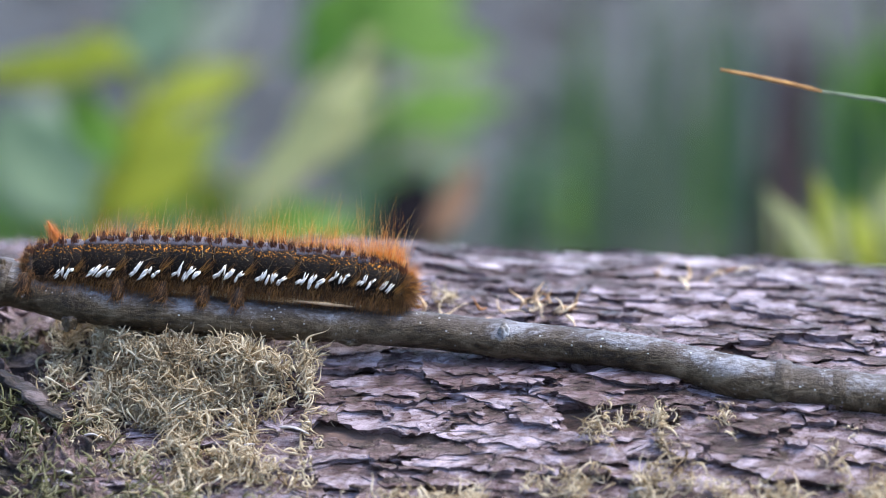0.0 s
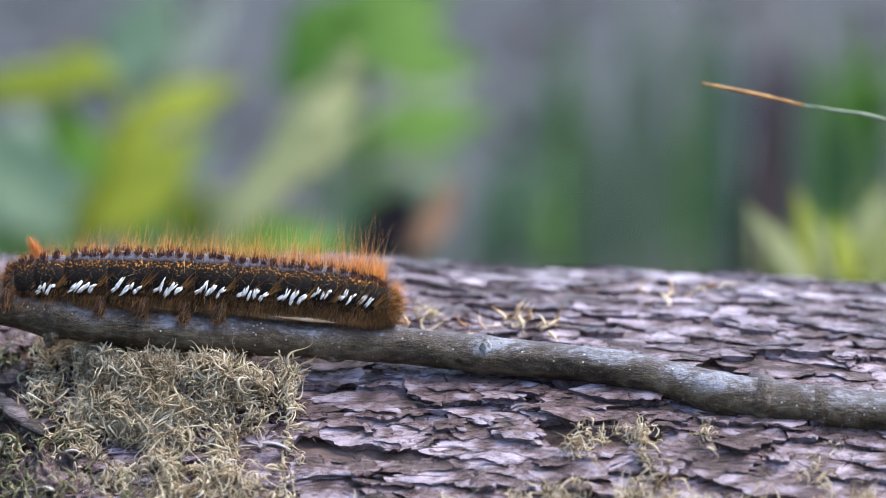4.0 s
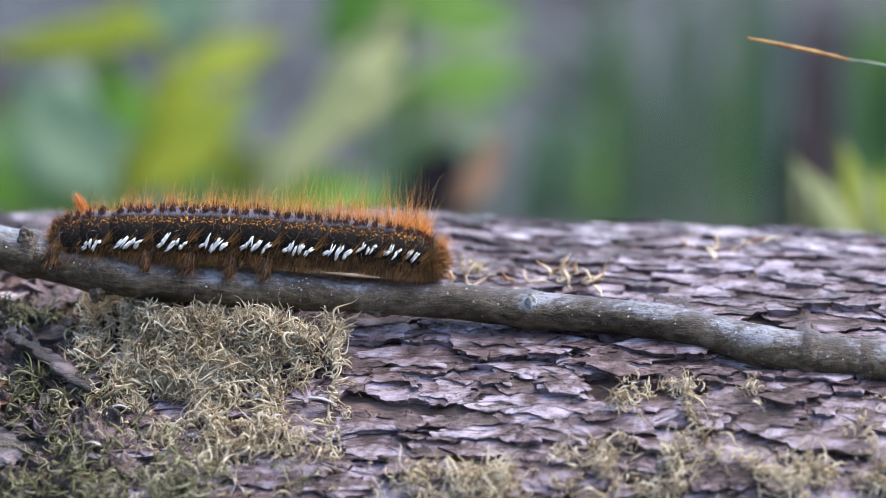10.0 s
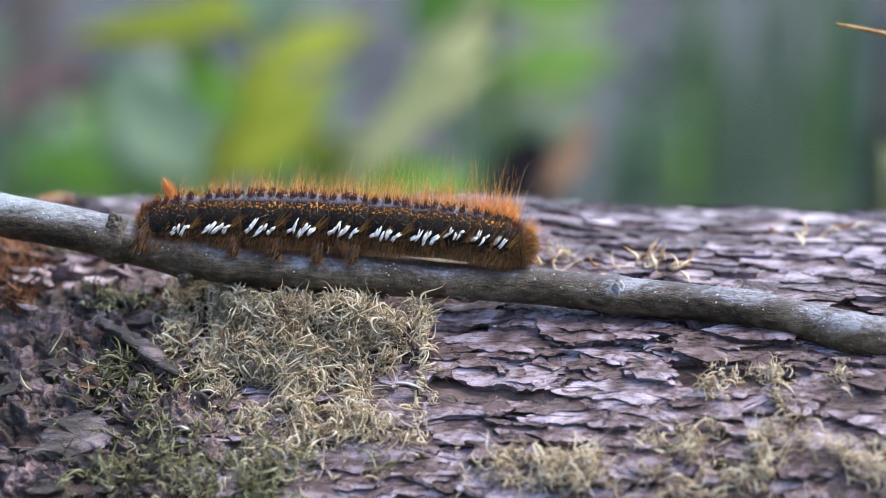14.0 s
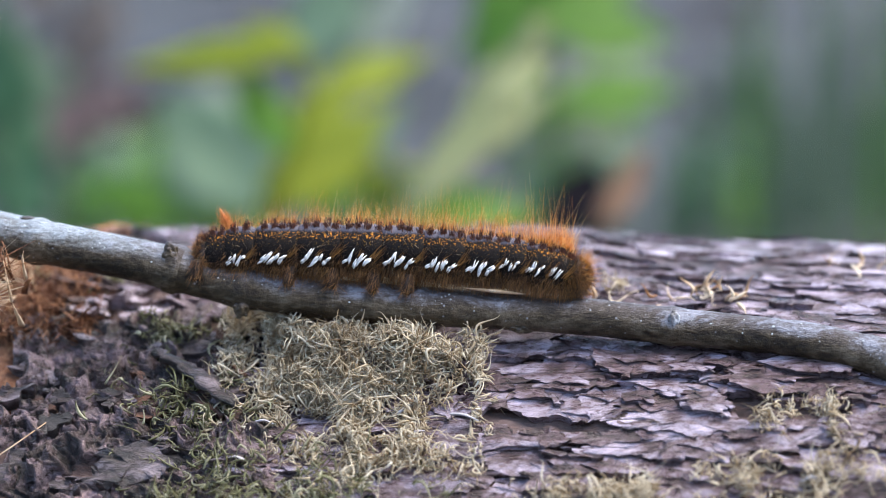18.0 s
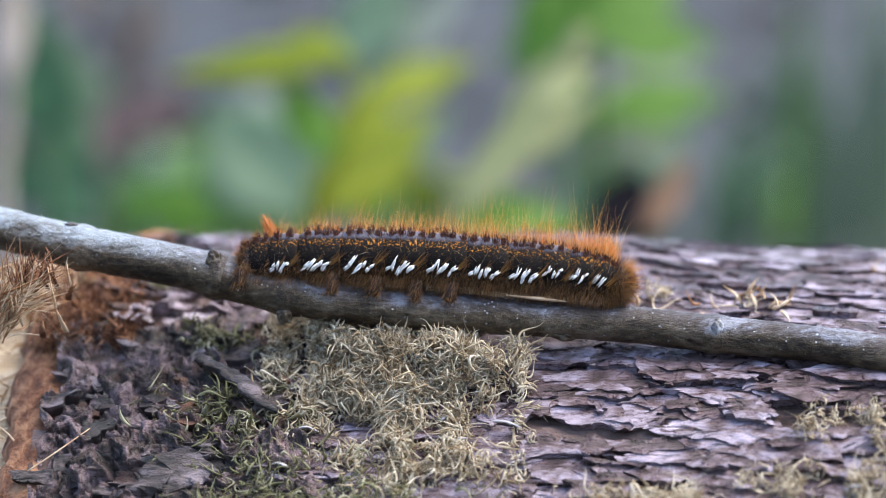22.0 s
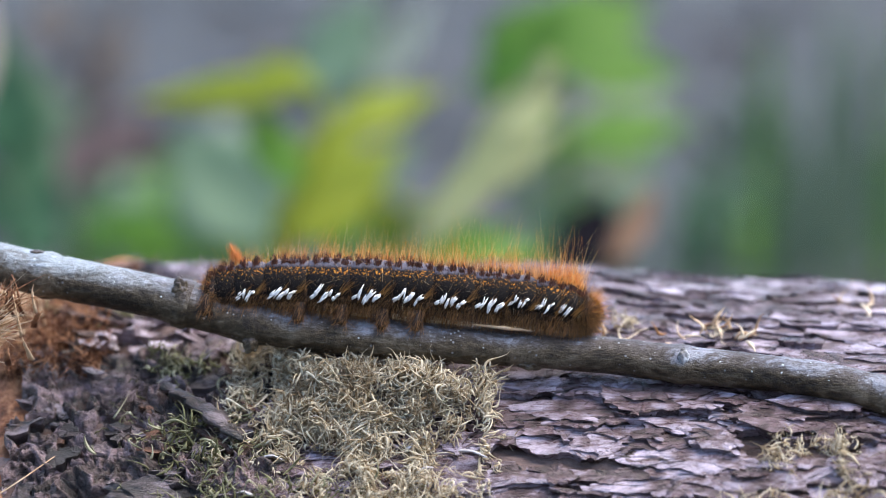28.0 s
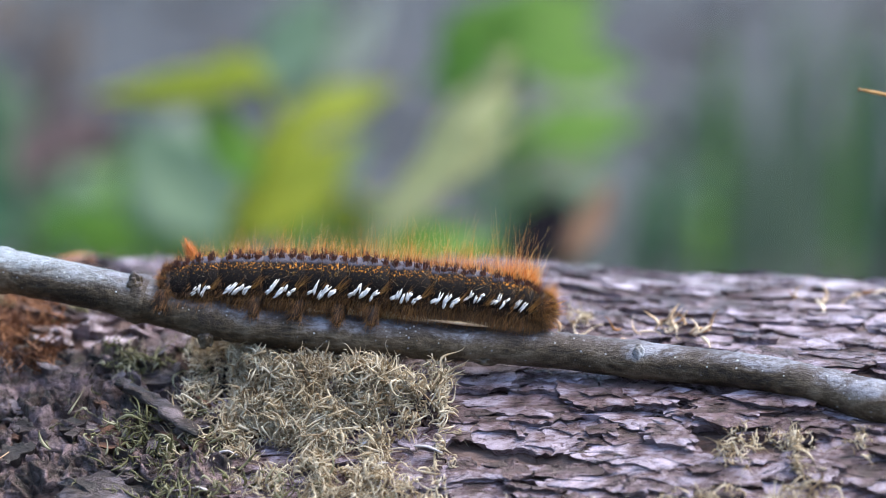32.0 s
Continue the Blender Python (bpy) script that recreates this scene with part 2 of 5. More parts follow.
MOSS_GREEN = plain_material("green_moss", ((0.15, (0.09, 0.085, 0.035)), (0.5, (0.27, 0.265, 0.14)), (0.88, (0.60, 0.57, 0.42))), 160, 0.75, 0, islands=0.55, through=0.4)

# ---- ground ----
GROUND = plain_material("forest_floor", ((0.32, (0.007, 0.006, 0.007)), (0.46, (0.021, 0.022, 0.023)), (0.60, (0.040, 0.042, 0.046)), (0.75, (0.028, 0.045, 0.028))), 7.0, 0.85, 0.8, 0.01, detail=8.0)
gx = np.concatenate([-np.geomspace(400, 0.6, 26), np.linspace(-0.55, 0.55, 60), np.geomspace(0.6, 400, 26)])
gy = np.concatenate([-np.geomspace(400, 0.8, 20), np.linspace(-0.75, 2.0, 110), np.geomspace(2.05, 600, 30)])
GX, GY = np.meshgrid(gx, gy)
near = np.exp(-(GX ** 2 + GY ** 2) / 9.0)
GZ = near * (0.012 * fbm(np.stack([GX * 6, GY * 6, 0 * GX], -1), 4)) - 0.002
GZ = GZ + 0.03 * np.clip(GY - 0.4, 0, 4)
# unseen slope added behind the lens to block low sky light
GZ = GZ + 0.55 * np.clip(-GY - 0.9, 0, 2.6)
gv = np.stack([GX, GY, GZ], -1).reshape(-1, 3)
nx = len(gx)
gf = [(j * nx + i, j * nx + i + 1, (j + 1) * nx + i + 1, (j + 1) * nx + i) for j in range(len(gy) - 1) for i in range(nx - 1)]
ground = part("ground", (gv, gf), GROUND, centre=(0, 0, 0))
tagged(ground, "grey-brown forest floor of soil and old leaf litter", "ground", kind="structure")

# ---- the log ----
RAD = 0.090
YAW = radians(5.0)
ALONG = np.array((math.cos(YAW), -math.sin(YAW), 0.0))
FRONT = np.array((-math.sin(YAW), -math.cos(YAW), 0.0))
LOG_END = -0.0948


def log_point(u, v, h=0.0):
    """A place on the log: u metres along it, v metres round it from its top towards the front, h proud of it."""
    u, v = np.asarray(u, float), np.asarray(v, float)
    th = v / RAD
    drop = 0.062 * 0.014 * np.log1p(np.exp(np.clip((u - 0.004) / 0.014, -30, 30)))
    q = np.stack([u * 16, v * 16, 0 * u + 3.1], -1)
    swell = 0.0022 * fbm(q, 2) + 0.0022 * np.exp(-((u + 0.012) / 0.025) ** 2 - (v / 0.03) ** 2)
    hollow = -0.0025 * np.exp(-((u + 0.045) / 0.02) ** 2 - ((v - 0.05) / 0.02) ** 2)
    hollow = hollow - 0.0024 / (1 + np.exp((u + 0.040) / 0.008)) * np.exp(-((v + 0.004) / 0.026) ** 2)
    r = RAD + swell + hollow + h
    c = np.array((0.0, 0.0417, 0.0915))
    p = c + u[..., None] * ALONG + (r * np.sin(th))[..., None] * FRONT
    p[..., 2] += r * np.cos(th) - drop
    return p


def log_uv(ab, h=0.0):
    """How far along and round the log the point is that lies on its front, h proud of it, in line with the point ab of the plane that faces the lens."""
    want = np.array(ab, float)
    eye = MID - REACH * AHEAD
    q = np.array((0.001 * ab[0], 0.055))

    def seen(q):
        d = log_point(q[0], q[1], h) - eye
        return 1000 * REACH * np.array((d @ SIDE, d @ OVER)) / (d @ AHEAD)

    for k in range(12):
        r = seen(q) - want
        j = np.stack([(seen(q + e) - seen(q - e)) / 2e-4 for e in (np.array((1e-4, 0)), np.array((0, 1e-4)))], 1)
        q = q - np.clip(np.linalg.solve(j, r), -0.02, 0.02)
        q[1] = min(max(q[1], 0.004), 0.11)
    return q


def on_log(ab, h=0.0):
    return log_point(*log_uv(ab, h), h)


def end_u(v):
    """Where the bark ends, round the broken face of the log."""
    return LOG_END + 0.0042 * np.clip((np.asarray(v) - 0.026) / 0.05, 0, 1)


log = thing("log", (0, 0.04, 0.0), "felled conifer log with scaly purplish-brown bark, lying on the ground", "log")

# body under the plates: fine where it shows, coarse elsewhere
us = np.concatenate([np.linspace(LOG_END, 0.13, 300), np.linspace(0.135, 0.6, 30)])
vs = np.concatenate([np.linspace(-0.045, 0.115, 200), np.linspace(0.12, 2 * math.pi * RAD - 0.05, 40)])
U, V = np.meshgrid(us, vs)
lump = fbm(np.stack([U * 200, V * 620, 0 * U], -1), 5, 0.6)
leftness = 1 / (1 + np.exp((U + 0.045) / 0.008))
Hh = -0.0008 + 0.0007 * lump + leftness * 0.0012 * fbm(np.stack([U * 300, V * 300, 0 * U + 9], -1), 4)
bv = log_point(U + (end_u(V) - LOG_END) * np.exp(-(U - LOG_END) / 0.012), V, Hh).reshape(-1, 3)
n = len(us)
bf = [(j * n + i, j * n + i + 1, (j + 1) * n + i + 1, (j + 1) * n + i) for j in range(len(vs) - 1) for i in range(n - 1)]
bf += [((len(vs) - 1) * n + i, (len(vs) - 1) * n + i + 1, i + 1, i) for i in range(n - 1)]
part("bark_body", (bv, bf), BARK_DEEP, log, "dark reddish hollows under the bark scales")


def clip_cell(cell, p, q, k):
    """Keeps the side of the cell that is nearer to p than to q; k stretches lengths along the log."""
    mid, d = (p + q) / 2, (q - p) * np.array((k * k, 1.0))
    s = [(c - mid) @ d for c in cell]
    out = []
    for i in range(len(cell)):
        j = (i + 1) % len(cell)
        if s[i] <= 0:
            out.append(cell[i])
        if s[i] * s[j] < 0:
            out.append(cell[i] + (cell[j] - cell[i]) * (s[i] / (s[i] - s[j])))
    return out


def bark_cells(u0, u1, v0, v1, du, dv, k, seed):
    """Cells of a cracked surface round scattered seeds, longer along the log than round it."""
    g = np.random.default_rng(seed)
    nu, nv = int((u1 - u0) / du) + 1, int((v1 - v0) / dv) + 1
    seeds = np.zeros((nv, nu, 2))
    for j in range(nv):
        slip = g.uniform(0, 1)
        for i in range(nu):
            seeds[j, i] = (u0 + (i + slip + g.uniform(-0.75, 0.75)) * du, v0 + (j + g.uniform(-0.75, 0.75)) * dv)
    cells = []
    for j in range(nv):
        for i in range(nu):
            p = seeds[j, i]
            cell = [p + np.array(o) for o in ((-2 * du, -2.5 * dv), (2 * du, -2.5 * dv), (2 * du, 2.5 * dv), (-2 * du, 2.5 * dv))]
            for b in range(max(0, j - 4), min(nv, j + 5)):
                for a in range(max(0, i - 3), min(nu, i + 4)):
                    if (a, b) != (i, j):
                        cell = clip_cell(cell, p, seeds[b, a], k)
                        if len(cell) < 3:
                            break
                if len(cell) < 3:
                    break
            if len(cell) > 2:
                cells.append(np.array(cell))
    return cells


def warp(c):
    """Makes straight joints ragged; neighbours keep matching edges."""
    q = np.stack([c[:, 0], c[:, 1], 0 * c[:, 0]], 1)
    a = fbm(q * (190, 330, 1), 5, 0.62)
    b = fbm(q * (120, 330, 1) + 31.7, 5, 0.66)
    return c + np.stack([a * 0.0026, b * 0.0013], 1)


def flake(cell, g, step, rise, lift, thick, gap, over, coarse=1.0):
    """One scale of bark: a ragged plate like a shingle, its lower edge proud and hanging over the next."""
    out = []
    for i in range(len(cell)):
        p, q = cell[i], cell[(i + 1) % len(cell)]
        m = max(1, int(np.linalg.norm(q - p) / step))
        out += [p + (q - p) * (t / m) for t in range(m)]
    c = warp(np.array(out))
    mid = c.mean(0)
    size = np.abs(c - mid).max(0) + 1e-5
    c = mid + (c - mid) * np.maximum(1 - gap / size, 0.55)
    rel = (c - mid) / size
    c = c + np.stack([0.25 * over * rel[:, 0] * (rel[:, 1] > 0), over * np.maximum(rel[:, 1], 0)], 1)
    n = len(c)
    c = c + g.normal(0, 0.00010, (n, 2))
    base = g.uniform(0, rise)
    flat = min(1.0, max(0.72, mid[1] / 0.036))
    lift, thick, base = lift * flat, thick * flat, base * flat
    tu, tv = g.normal(0, 0.35 if coarse < 2 else 0.9) * lift, g.uniform(0.15 if coarse < 2 else -0.6, 1.0) * lift
    bow, curl = g.uniform(-0.3, 0.6) * lift, g.uniform(0, 0.9) * lift * (g.random() < 0.5)
    side = g.choice((-1.0, 1.0))
    key = g.uniform(0, 90)

    def height(p, r, rough):
        h = base + tu * r[:, 0] + tv * r[:, 1] + bow * np.maximum(r[:, 1], 0) ** 2 + curl * np.maximum(side * r[:, 0], 0) ** 3
        return h + coarse * rough * fbm(np.concatenate([p * (260, 520), 0 * r[:, :1] + key], 1), 3)

    layers = []
    for k, rough in ((1.0, 0.00030), (0.90, 0.00030), (0.62, 0.00034), (0.30, 0.00034)):
        p = mid + (c - mid) * k
        layers.append((p, height(p, rel * k, rough) - (0.00006 if k == 1 else 0)))
    rim = (c, layers[0][1])
    low = (mid + (c - mid) * 0.95, layers[0][1] - thick * g.uniform(0.6, 1.3, n))
    deep = (mid + (c - mid) * 0.74, np.full(n, -0.0018))
    v = [log_point(p[:, 0], p[:, 1], h) for p, h in (deep, low, rim, *layers)]
    centre = log_point(mid[:1], mid[1:], np.array([base]) + coarse * 0.00034 * fbm(np.array([(mid[0] * 260, mid[1] * 520, key)]), 3))
    v = np.vstack(v + [centre])
    f = []
    for a in (0, 1, 3, 4, 5):
        for i in range(n):
            j = (i + 1) % n
            f.append((a * n + i, a * n + j, (a + 1) * n + j, (a + 1) * n + i))
    f += [(6 * n + i, 6 * n + (i + 1) % n, 7 * n) for i in range(n)]
    return v, f, mid


# ---- splintered left end of the log ----
g = np.random.default_rng(21)
# wood core that sticks out past the bark, with an uneven broken face
ang = np.linspace(0, 2 * np.pi, 240, endpoint=False)
rings = []
for i, (du, k) in enumerate(((0.004, 0.955), (-0.003, 0.955), (-0.010, 0.945), (-0.016, 0.90), (-0.019, 0.7), (-0.017, 0.4), (-0.016, 0.02))):
    jag = (0.003 if i > 1 else 0.001) * fbm(np.stack([np.cos(ang) * 22, np.sin(ang) * 22, 0 * ang + 0.3 * i], 1), 4, 0.6)
    q = log_point(end_u(ang * RAD) + du + jag, ang * RAD, np.full(240, (k - 1) * RAD) + 0.3 * jag)
    rings.append(q)
m = len(rings)
cf = [(i * 240 + j, i * 240 + (j + 1) % 240, (i + 1) * 240 + (j + 1) % 240, (i + 1) * 240 + j) for i in range(m - 1) for j in range(240)]
part("wood_core", (np.vstack(rings), cf), WOOD, log, "pale broken wood at the end of the log")
# inner bark: an orange-brown ring between wood and scales
rings = []
for du, k in ((0.006, -0.0015), (0.001, 0.0002), (-0.004, -0.0008), (-0.006, -0.003), (-0.004, -0.006)):
    jag = 0.0016 * fbm(np.stack([np.cos(ang) * 30, np.sin(ang) * 30, 0 * ang + 40 * du * 100], 1), 4, 0.65)
    rings.append(log_point(end_u(ang * RAD) + du + jag, ang * RAD, np.full(240, k) + 0.3 * jag))
cf = [(i * 240 + j, i * 240 + (j + 1) % 240, (i + 1) * 240 + (j + 1) % 240, (i + 1) * 240 + j) for i in range(len(rings) - 1) for j in range(240)]
part("inner_bark", (np.vstack(rings), cf), INNER, log, "orange-brown torn inner bark at the broken end")
# splinters: a tuft of torn fibres near the top of the end
N = 420
sv = np.maximum(g.normal(0.026, 0.008, N), 0.019)
su = end_u(sv) + g.uniform(-0.012, 0.003, N)
sb = log_point(su, sv, g.uniform(-0.004, 0.001, N))
w = np.stack([g.normal(-0.5, 0.7, N), g.normal(-0.45, 0.4, N), g.normal(-0.1, 0.4, N)], 1)
w[:, 0] = np.minimum(w[:, 0], 0.1)
N2 = 260
sv = g.uniform(0.03, 0.10, N2)
lb = log_point(end_u(sv) - g.uniform(0.003, 0.014, N2), sv, g.uniform(-0.006, -0.002, N2))
part("frayed_edge", strands(lb, np.stack([g.normal(-0.7, 0.5, N2), g.normal(-0.6, 0.4, N2), g.normal(-0.1, 0.6, N2)], 1), g.uniform(0.0015, 0.006, N2), g.uniform(0.00008, 0.00028, N2), g.normal(0, 0.3, (N2, 3)), 4, 4), SPLINTER, log, "frayed pale wood along the broken edge", kind="stuff")
part("splinter_tuft", strands(sb, w, g.uniform(0.003, 0.007, N), g.uniform(0.00008, 0.0003, N), g.normal(0, 0.25, (N, 3)), 4, 4), SPLINTER, log, "torn straw-coloured wood fibres", kind="stuff")
for k in range(20):
    a, b = g.uniform(-106, -91.5), g.uniform(-13, -2)
    l, r = g.uniform(3.5, 9), g.uniform(0.25, 0.75)
    if k < 8:
        a, b, l, r = g.uniform(-95.2, -93.4), g.uniform(-4.0, -1.5), g.uniform(4.5, 8.5), g.uniform(0.35, 0.7)
    lean = g.uniform(-0.2, 0.7) if k >= 8 else g.uniform(-0.3, 0.1)
    d0 = -5.0 - 0.45 * max(0.0, -b - 4)
    path = smooth_path([at(a, b, d0 + 3), at(a + 0.5 * l * lean, b + 0.45 * l, d0 - 0.5), at(a + l * lean + g.uniform(-1, 1), b + l * g.uniform(0.6, 0.95), d0 - 1)], 9)
    part("splinter", tube(path, np.linspace(r, 0.08, 9) * 0.001, 7, 0.00018, 900, 0.45), INNER if k < 8 or g.random() < 0.35 else SPLINTER, log)

for (x0, y0), (wx, wy), cnt, lng in (((-101.0, -8.6), (0.75, 0.8), 90, 6), ((-102.6, -5.6), (0.4, 0.9), 70, 5), ((-99.6, -6.3), (0.9, 0.75), 110, 6), ((-102.8, -11.0), (0.25, 1.0), 70, 6), ((-97.2, -2.4), (0.5, 0.7), 60, 4), ((-98.8, -3.0), (-0.3, 0.9), 50, 4)):
    bb = at(x0, y0, -6) + g.normal(0, 0.0011, (cnt, 3))
    wv = SIDE * wx + OVER * wy - 0.25 * AHEAD + g.normal(0, 0.30, (cnt, 3))
    part("torn_fibre", strands(bb, wv, 0.001 * lng * g.uniform(0.5, 1.2, cnt), g.uniform(0.00006, 0.00022, cnt), g.normal(0, 0.35, (cnt, 3)), 5, 4), SPLINTER if lng > 4 else INNER, log, "bundle of torn wood fibres", kind="stuff")

# torn patch of red inner bark beside the broken end, with loose fibres
pu, pv = np.meshgrid(np.linspace(LOG_END, LOG_END + 0.012, 40), np.linspace(0.010, 0.046, 60))
ph = 0.0006 + 0.0008 * fbm(np.stack([pu * 700, pv * 260, 0 * pu], -1), 5, 0.6) - 0.0022 * ((pu - LOG_END - 0.003) / 0.008) ** 4 - 0.003 * ((pv - 0.027) / 0.019) ** 6
pf = [(j * 40 + i, j * 40 + i + 1, (j + 1) * 40 + i + 1, (j + 1) * 40 + i) for j in range(59) for i in range(39)]
part("torn_patch", (log_point(pu, pv, ph).reshape(-1, 3), pf), BARK_RED, log, "torn reddish inner bark beside the broken end")
N = 2200
fu, fv2 = LOG_END + g.uniform(-0.001, 0.015, N), g.uniform(0.010, 0.048, N)
way = np.stack([g.normal(0.25, 0.45, N), g.normal(-0.55, 0.25, N), g.normal(-0.35, 0.6, N)], 1)
part("bark_fibre", curls(log_point(fu, fv2, 0 * fu + 0.0006), way, g.uniform(0.0015, 0.0060, N), g.uniform(0.00006, 0.00018, N), g.normal(0, 0.8, N), 5), INNER, log, "loose reddish fibres of torn bark", kind="stuff")

# rough weathered crust near the broken end: lumps and crevices without clear plates
cu, cv = np.meshgrid(np.linspace(0, 1, 260), np.linspace(0.026, 0.112, 400))
edge = end_u(cv) + 0.002 + 0.0012 * fbm(np.stack([0 * cv, cv * 300, 0 * cv], -1), 3)
cw = edge + (-0.036 - edge) * cu
q = np.stack([cw * 150, cv * 150, 0 * cw + 4.2], -1)
q = q + 0.55 * np.stack([fbm(q * 1.7 + 5, 2), fbm(q * 1.7 + 11, 2), 0 * cw], -1)
lumps = 1 - np.abs(fbm(q, 2)) * 1.7
ch = -0.0006 + 0.0026 * np.clip(lumps, -0.6, 1) + 0.0011 * fbm(q * (2.6, 4.2, 1), 4, 0.62) + 0.0005 * np.round(2.2 * fbm(q * 1.6 + 40, 3))
ch = ch - 0.0050 * np.clip((cw + 0.052 + 0.010 * fbm(q * 0.5, 2)) / 0.014, 0, 1) - 0.0042 * np.clip((0.041 - cv + 0.004 * fbm(q * 0.6 + 9, 2)) / 0.006, 0, 1)
cf = [(j * 260 + i, j * 260 + i + 1, (j + 1) * 260 + i + 1, (j + 1) * 260 + i) for j in range(399) for i in range(259)]
part("weathered_crust", (log_point(cw, cv, ch).reshape(-1, 3), cf), BARK_CRUST, log, "dark lumpy weathered bark near the broken end")

# ---- bark scales ----
g = np.random.default_rng(5)
loose_v, loose_f, dark_v, dark_f, red_v, red_f = [], [], [], [], [], []
count = {"bark_scale": 0, "bark_chip": 0}


FILLED = {}


def gather(v, f, vs, fs):
    k = FILLED.get(id(vs), 0)
    FILLED[id(vs)] = k + len(v)
    vs.append(v)
    fs += [tuple(i + k for i in q) for q in f]


def lay(name, cells, skip, step, rise, lift, thick, gap, over, raise_by=0.0, zone=0):
    """Lays scales over the log: those nearest the lens one by one, the rest joined."""
    for cell in cells:
        mid = cell.mean(0)
        left = 1 / (1 + math.exp((mid[0] + 0.050) / 0.005))
        if (left > 0.5) != (zone == 1):
            continue
        torn = mid[0] < LOG_END + 0.009 and 0.010 < mid[1] < 0.046
        if g.random() < skip or torn or mid[0] < end_u(mid[1]) + 0.003:
            continue
        close = -0.045 < mid[0] < 0.085 and 0.016 < mid[1] < 0.085
        v, f, mid = flake(cell, g, step if mid[1] > 0.002 else 1.8 * step, rise, lift, thick, gap, over, 2.6 if zone else 1.0)
        if raise_by:
            c = v.mean(0)
            v = v + unit(c - np.array((c[0], 0.0417, 0.0915))) * raise_by * min(1.0, max(0.6, mid[1] / 0.036)) * g.uniform(0.3, 1.2)
        if left > 0.5:
            pick = g.random()
            if mid[1] < 0.042 and mid[0] > LOG_END + 0.013:
                pick = 1.0
            elif mid[1] > 0.042 and g.random() < 0.72:
                continue
            if pick < 0.10 or (mid[0] < LOG_END + 0.018 and pick < 0.4):
                gather(v, f, red_v, red_f)
            elif pick > 0.95:
                gather(v, f, loose_v, loose_f)
            else:
                gather(v, f, dark_v, dark_f)
        elif close and count[name] < 300:
            count[name] += 1
            part(name, (v, f), BARK, log)
        else:
            gather(v, f, loose_v, loose_f)


lay("bark_scale", bark_cells(-0.062, 0.135, -0.050, 0.112, 0.0138, 0.0047, 0.34, 3), 0.06, 0.0005, 0.0009, 0.0006, 0.00026, 0.00010, 0.0006)
lay("bark_chip", bark_cells(-0.060, 0.125, -0.040, 0.104, 0.0066, 0.0020, 0.34, 9), 0.62, 0.0004, 0.0007, 0.0006, 0.00018, 0.00015, 0.0003, 0.0007)
lay("bark_scale", bark_cells(LOG_END + 0.002, -0.040, -0.050, 0.112, 0.0062, 0.0046, 0.7, 31), 0.10, 0.0006, 0.0018, 0.0008, 0.0007, 0.00012, 0.0001, 0.0, 1)
lay("bark_chip", bark_cells(LOG_END + 0.003, -0.042, -0.040, 0.104, 0.0032, 0.0024, 0.8, 37), 0.42, 0.0005, 0.0012, 0.0007, 0.0004, 0.0002, 0.0, 0.0012, 1)
# large plates that have lifted off, most of them just under the twig
for a, b, lu, lv in ((0.5, -13.2, 0.0066, 0.0032), (8.5, -14.6, 0.0060, 0.0026), (5.5, -17.0, 0.0070, 0.0030), (13.5, -16.2, 0.0052, 0.0030), (32.5, -16.4, 0.0066, 0.0030), (24.5, -19.0, 0.0075, 0.0034), (18.0, -23.0, 0.0050, 0.0024)):
    cu0, cv0 = log_uv((a, b))
    cell = [np.array((cu0 + lu * math.cos(w) * (1 + 0.22 * g.normal()), cv0 + lv * math.sin(w) * (1 + 0.22 * g.normal()))) for w in np.linspace(0, 2 * np.pi, 9, endpoint=False)]
    v, f, mid = flake(cell, g, 0.0005, 0.0008, 0.0011, 0.00028, 0.0001, 0.0005)
    part("lifted_plate", (v + unit(v.mean(0) - np.array((v.mean(0)[0], 0.0417, 0.0915))) * 0.0008, f), BARK, log, "thin curling plate of bark")
# joined scales, those on the top too, take the lightened bark colour
part("far_bark", (np.vstack(loose_v), loose_f), BARK_LIT, log, "scaly bark on the back and far end of the log", kind="stuff")
part("reddish_bark", (np.vstack(red_v), red_f), BARK_RED, log, "reddish-brown bark lumps near the broken end", kind="stuff")
part("weathered_bark", (np.vstack(dark_v), dark_f), BARK_DARK, log, "dark weathered bark lumps near the broken end", kind="stuff")

# ---- moss ----

# middle line of the twig that lies over it (mm to the right, up and back) and its half thickness
TWIG_LINE = [(-112.9, 7.9, 3), (-102.1, 5.5, 2), (-91.9, 3.1, 1), (-80.7, 1.1, 0), (-70.0, -1.1, 0), (-62.9, -2.9, 0), (-55.7, -4.6, 0), (-43.2, -6.2, 0), (-29.8, -7.2, 0), (-16.4, -8.0, 0), (-2.1, -8.9, 0), (11.1, -10.3, -1), (21.1, -11.2, -2), (31.3, -12.3, -4), (41.6, -14.6, -6), (47.9, -16.2, -8), (55.9, -17.5, -9), (63.9, -18.4, -10), (74.6, -19.3, -11), (90.7, -20.6, -12), (117.5, -22.2, -13)]
TWIG_HALF = [3.4, 3.4, 3.5, 3.4, 3.45, 3.4, 3.35, 3.2, 3.08, 2.95, 2.92, 2.92, 2.85, 2.82, 3.1, 3.2, 3.35, 3.2, 3.2, 3.15, 3.1]


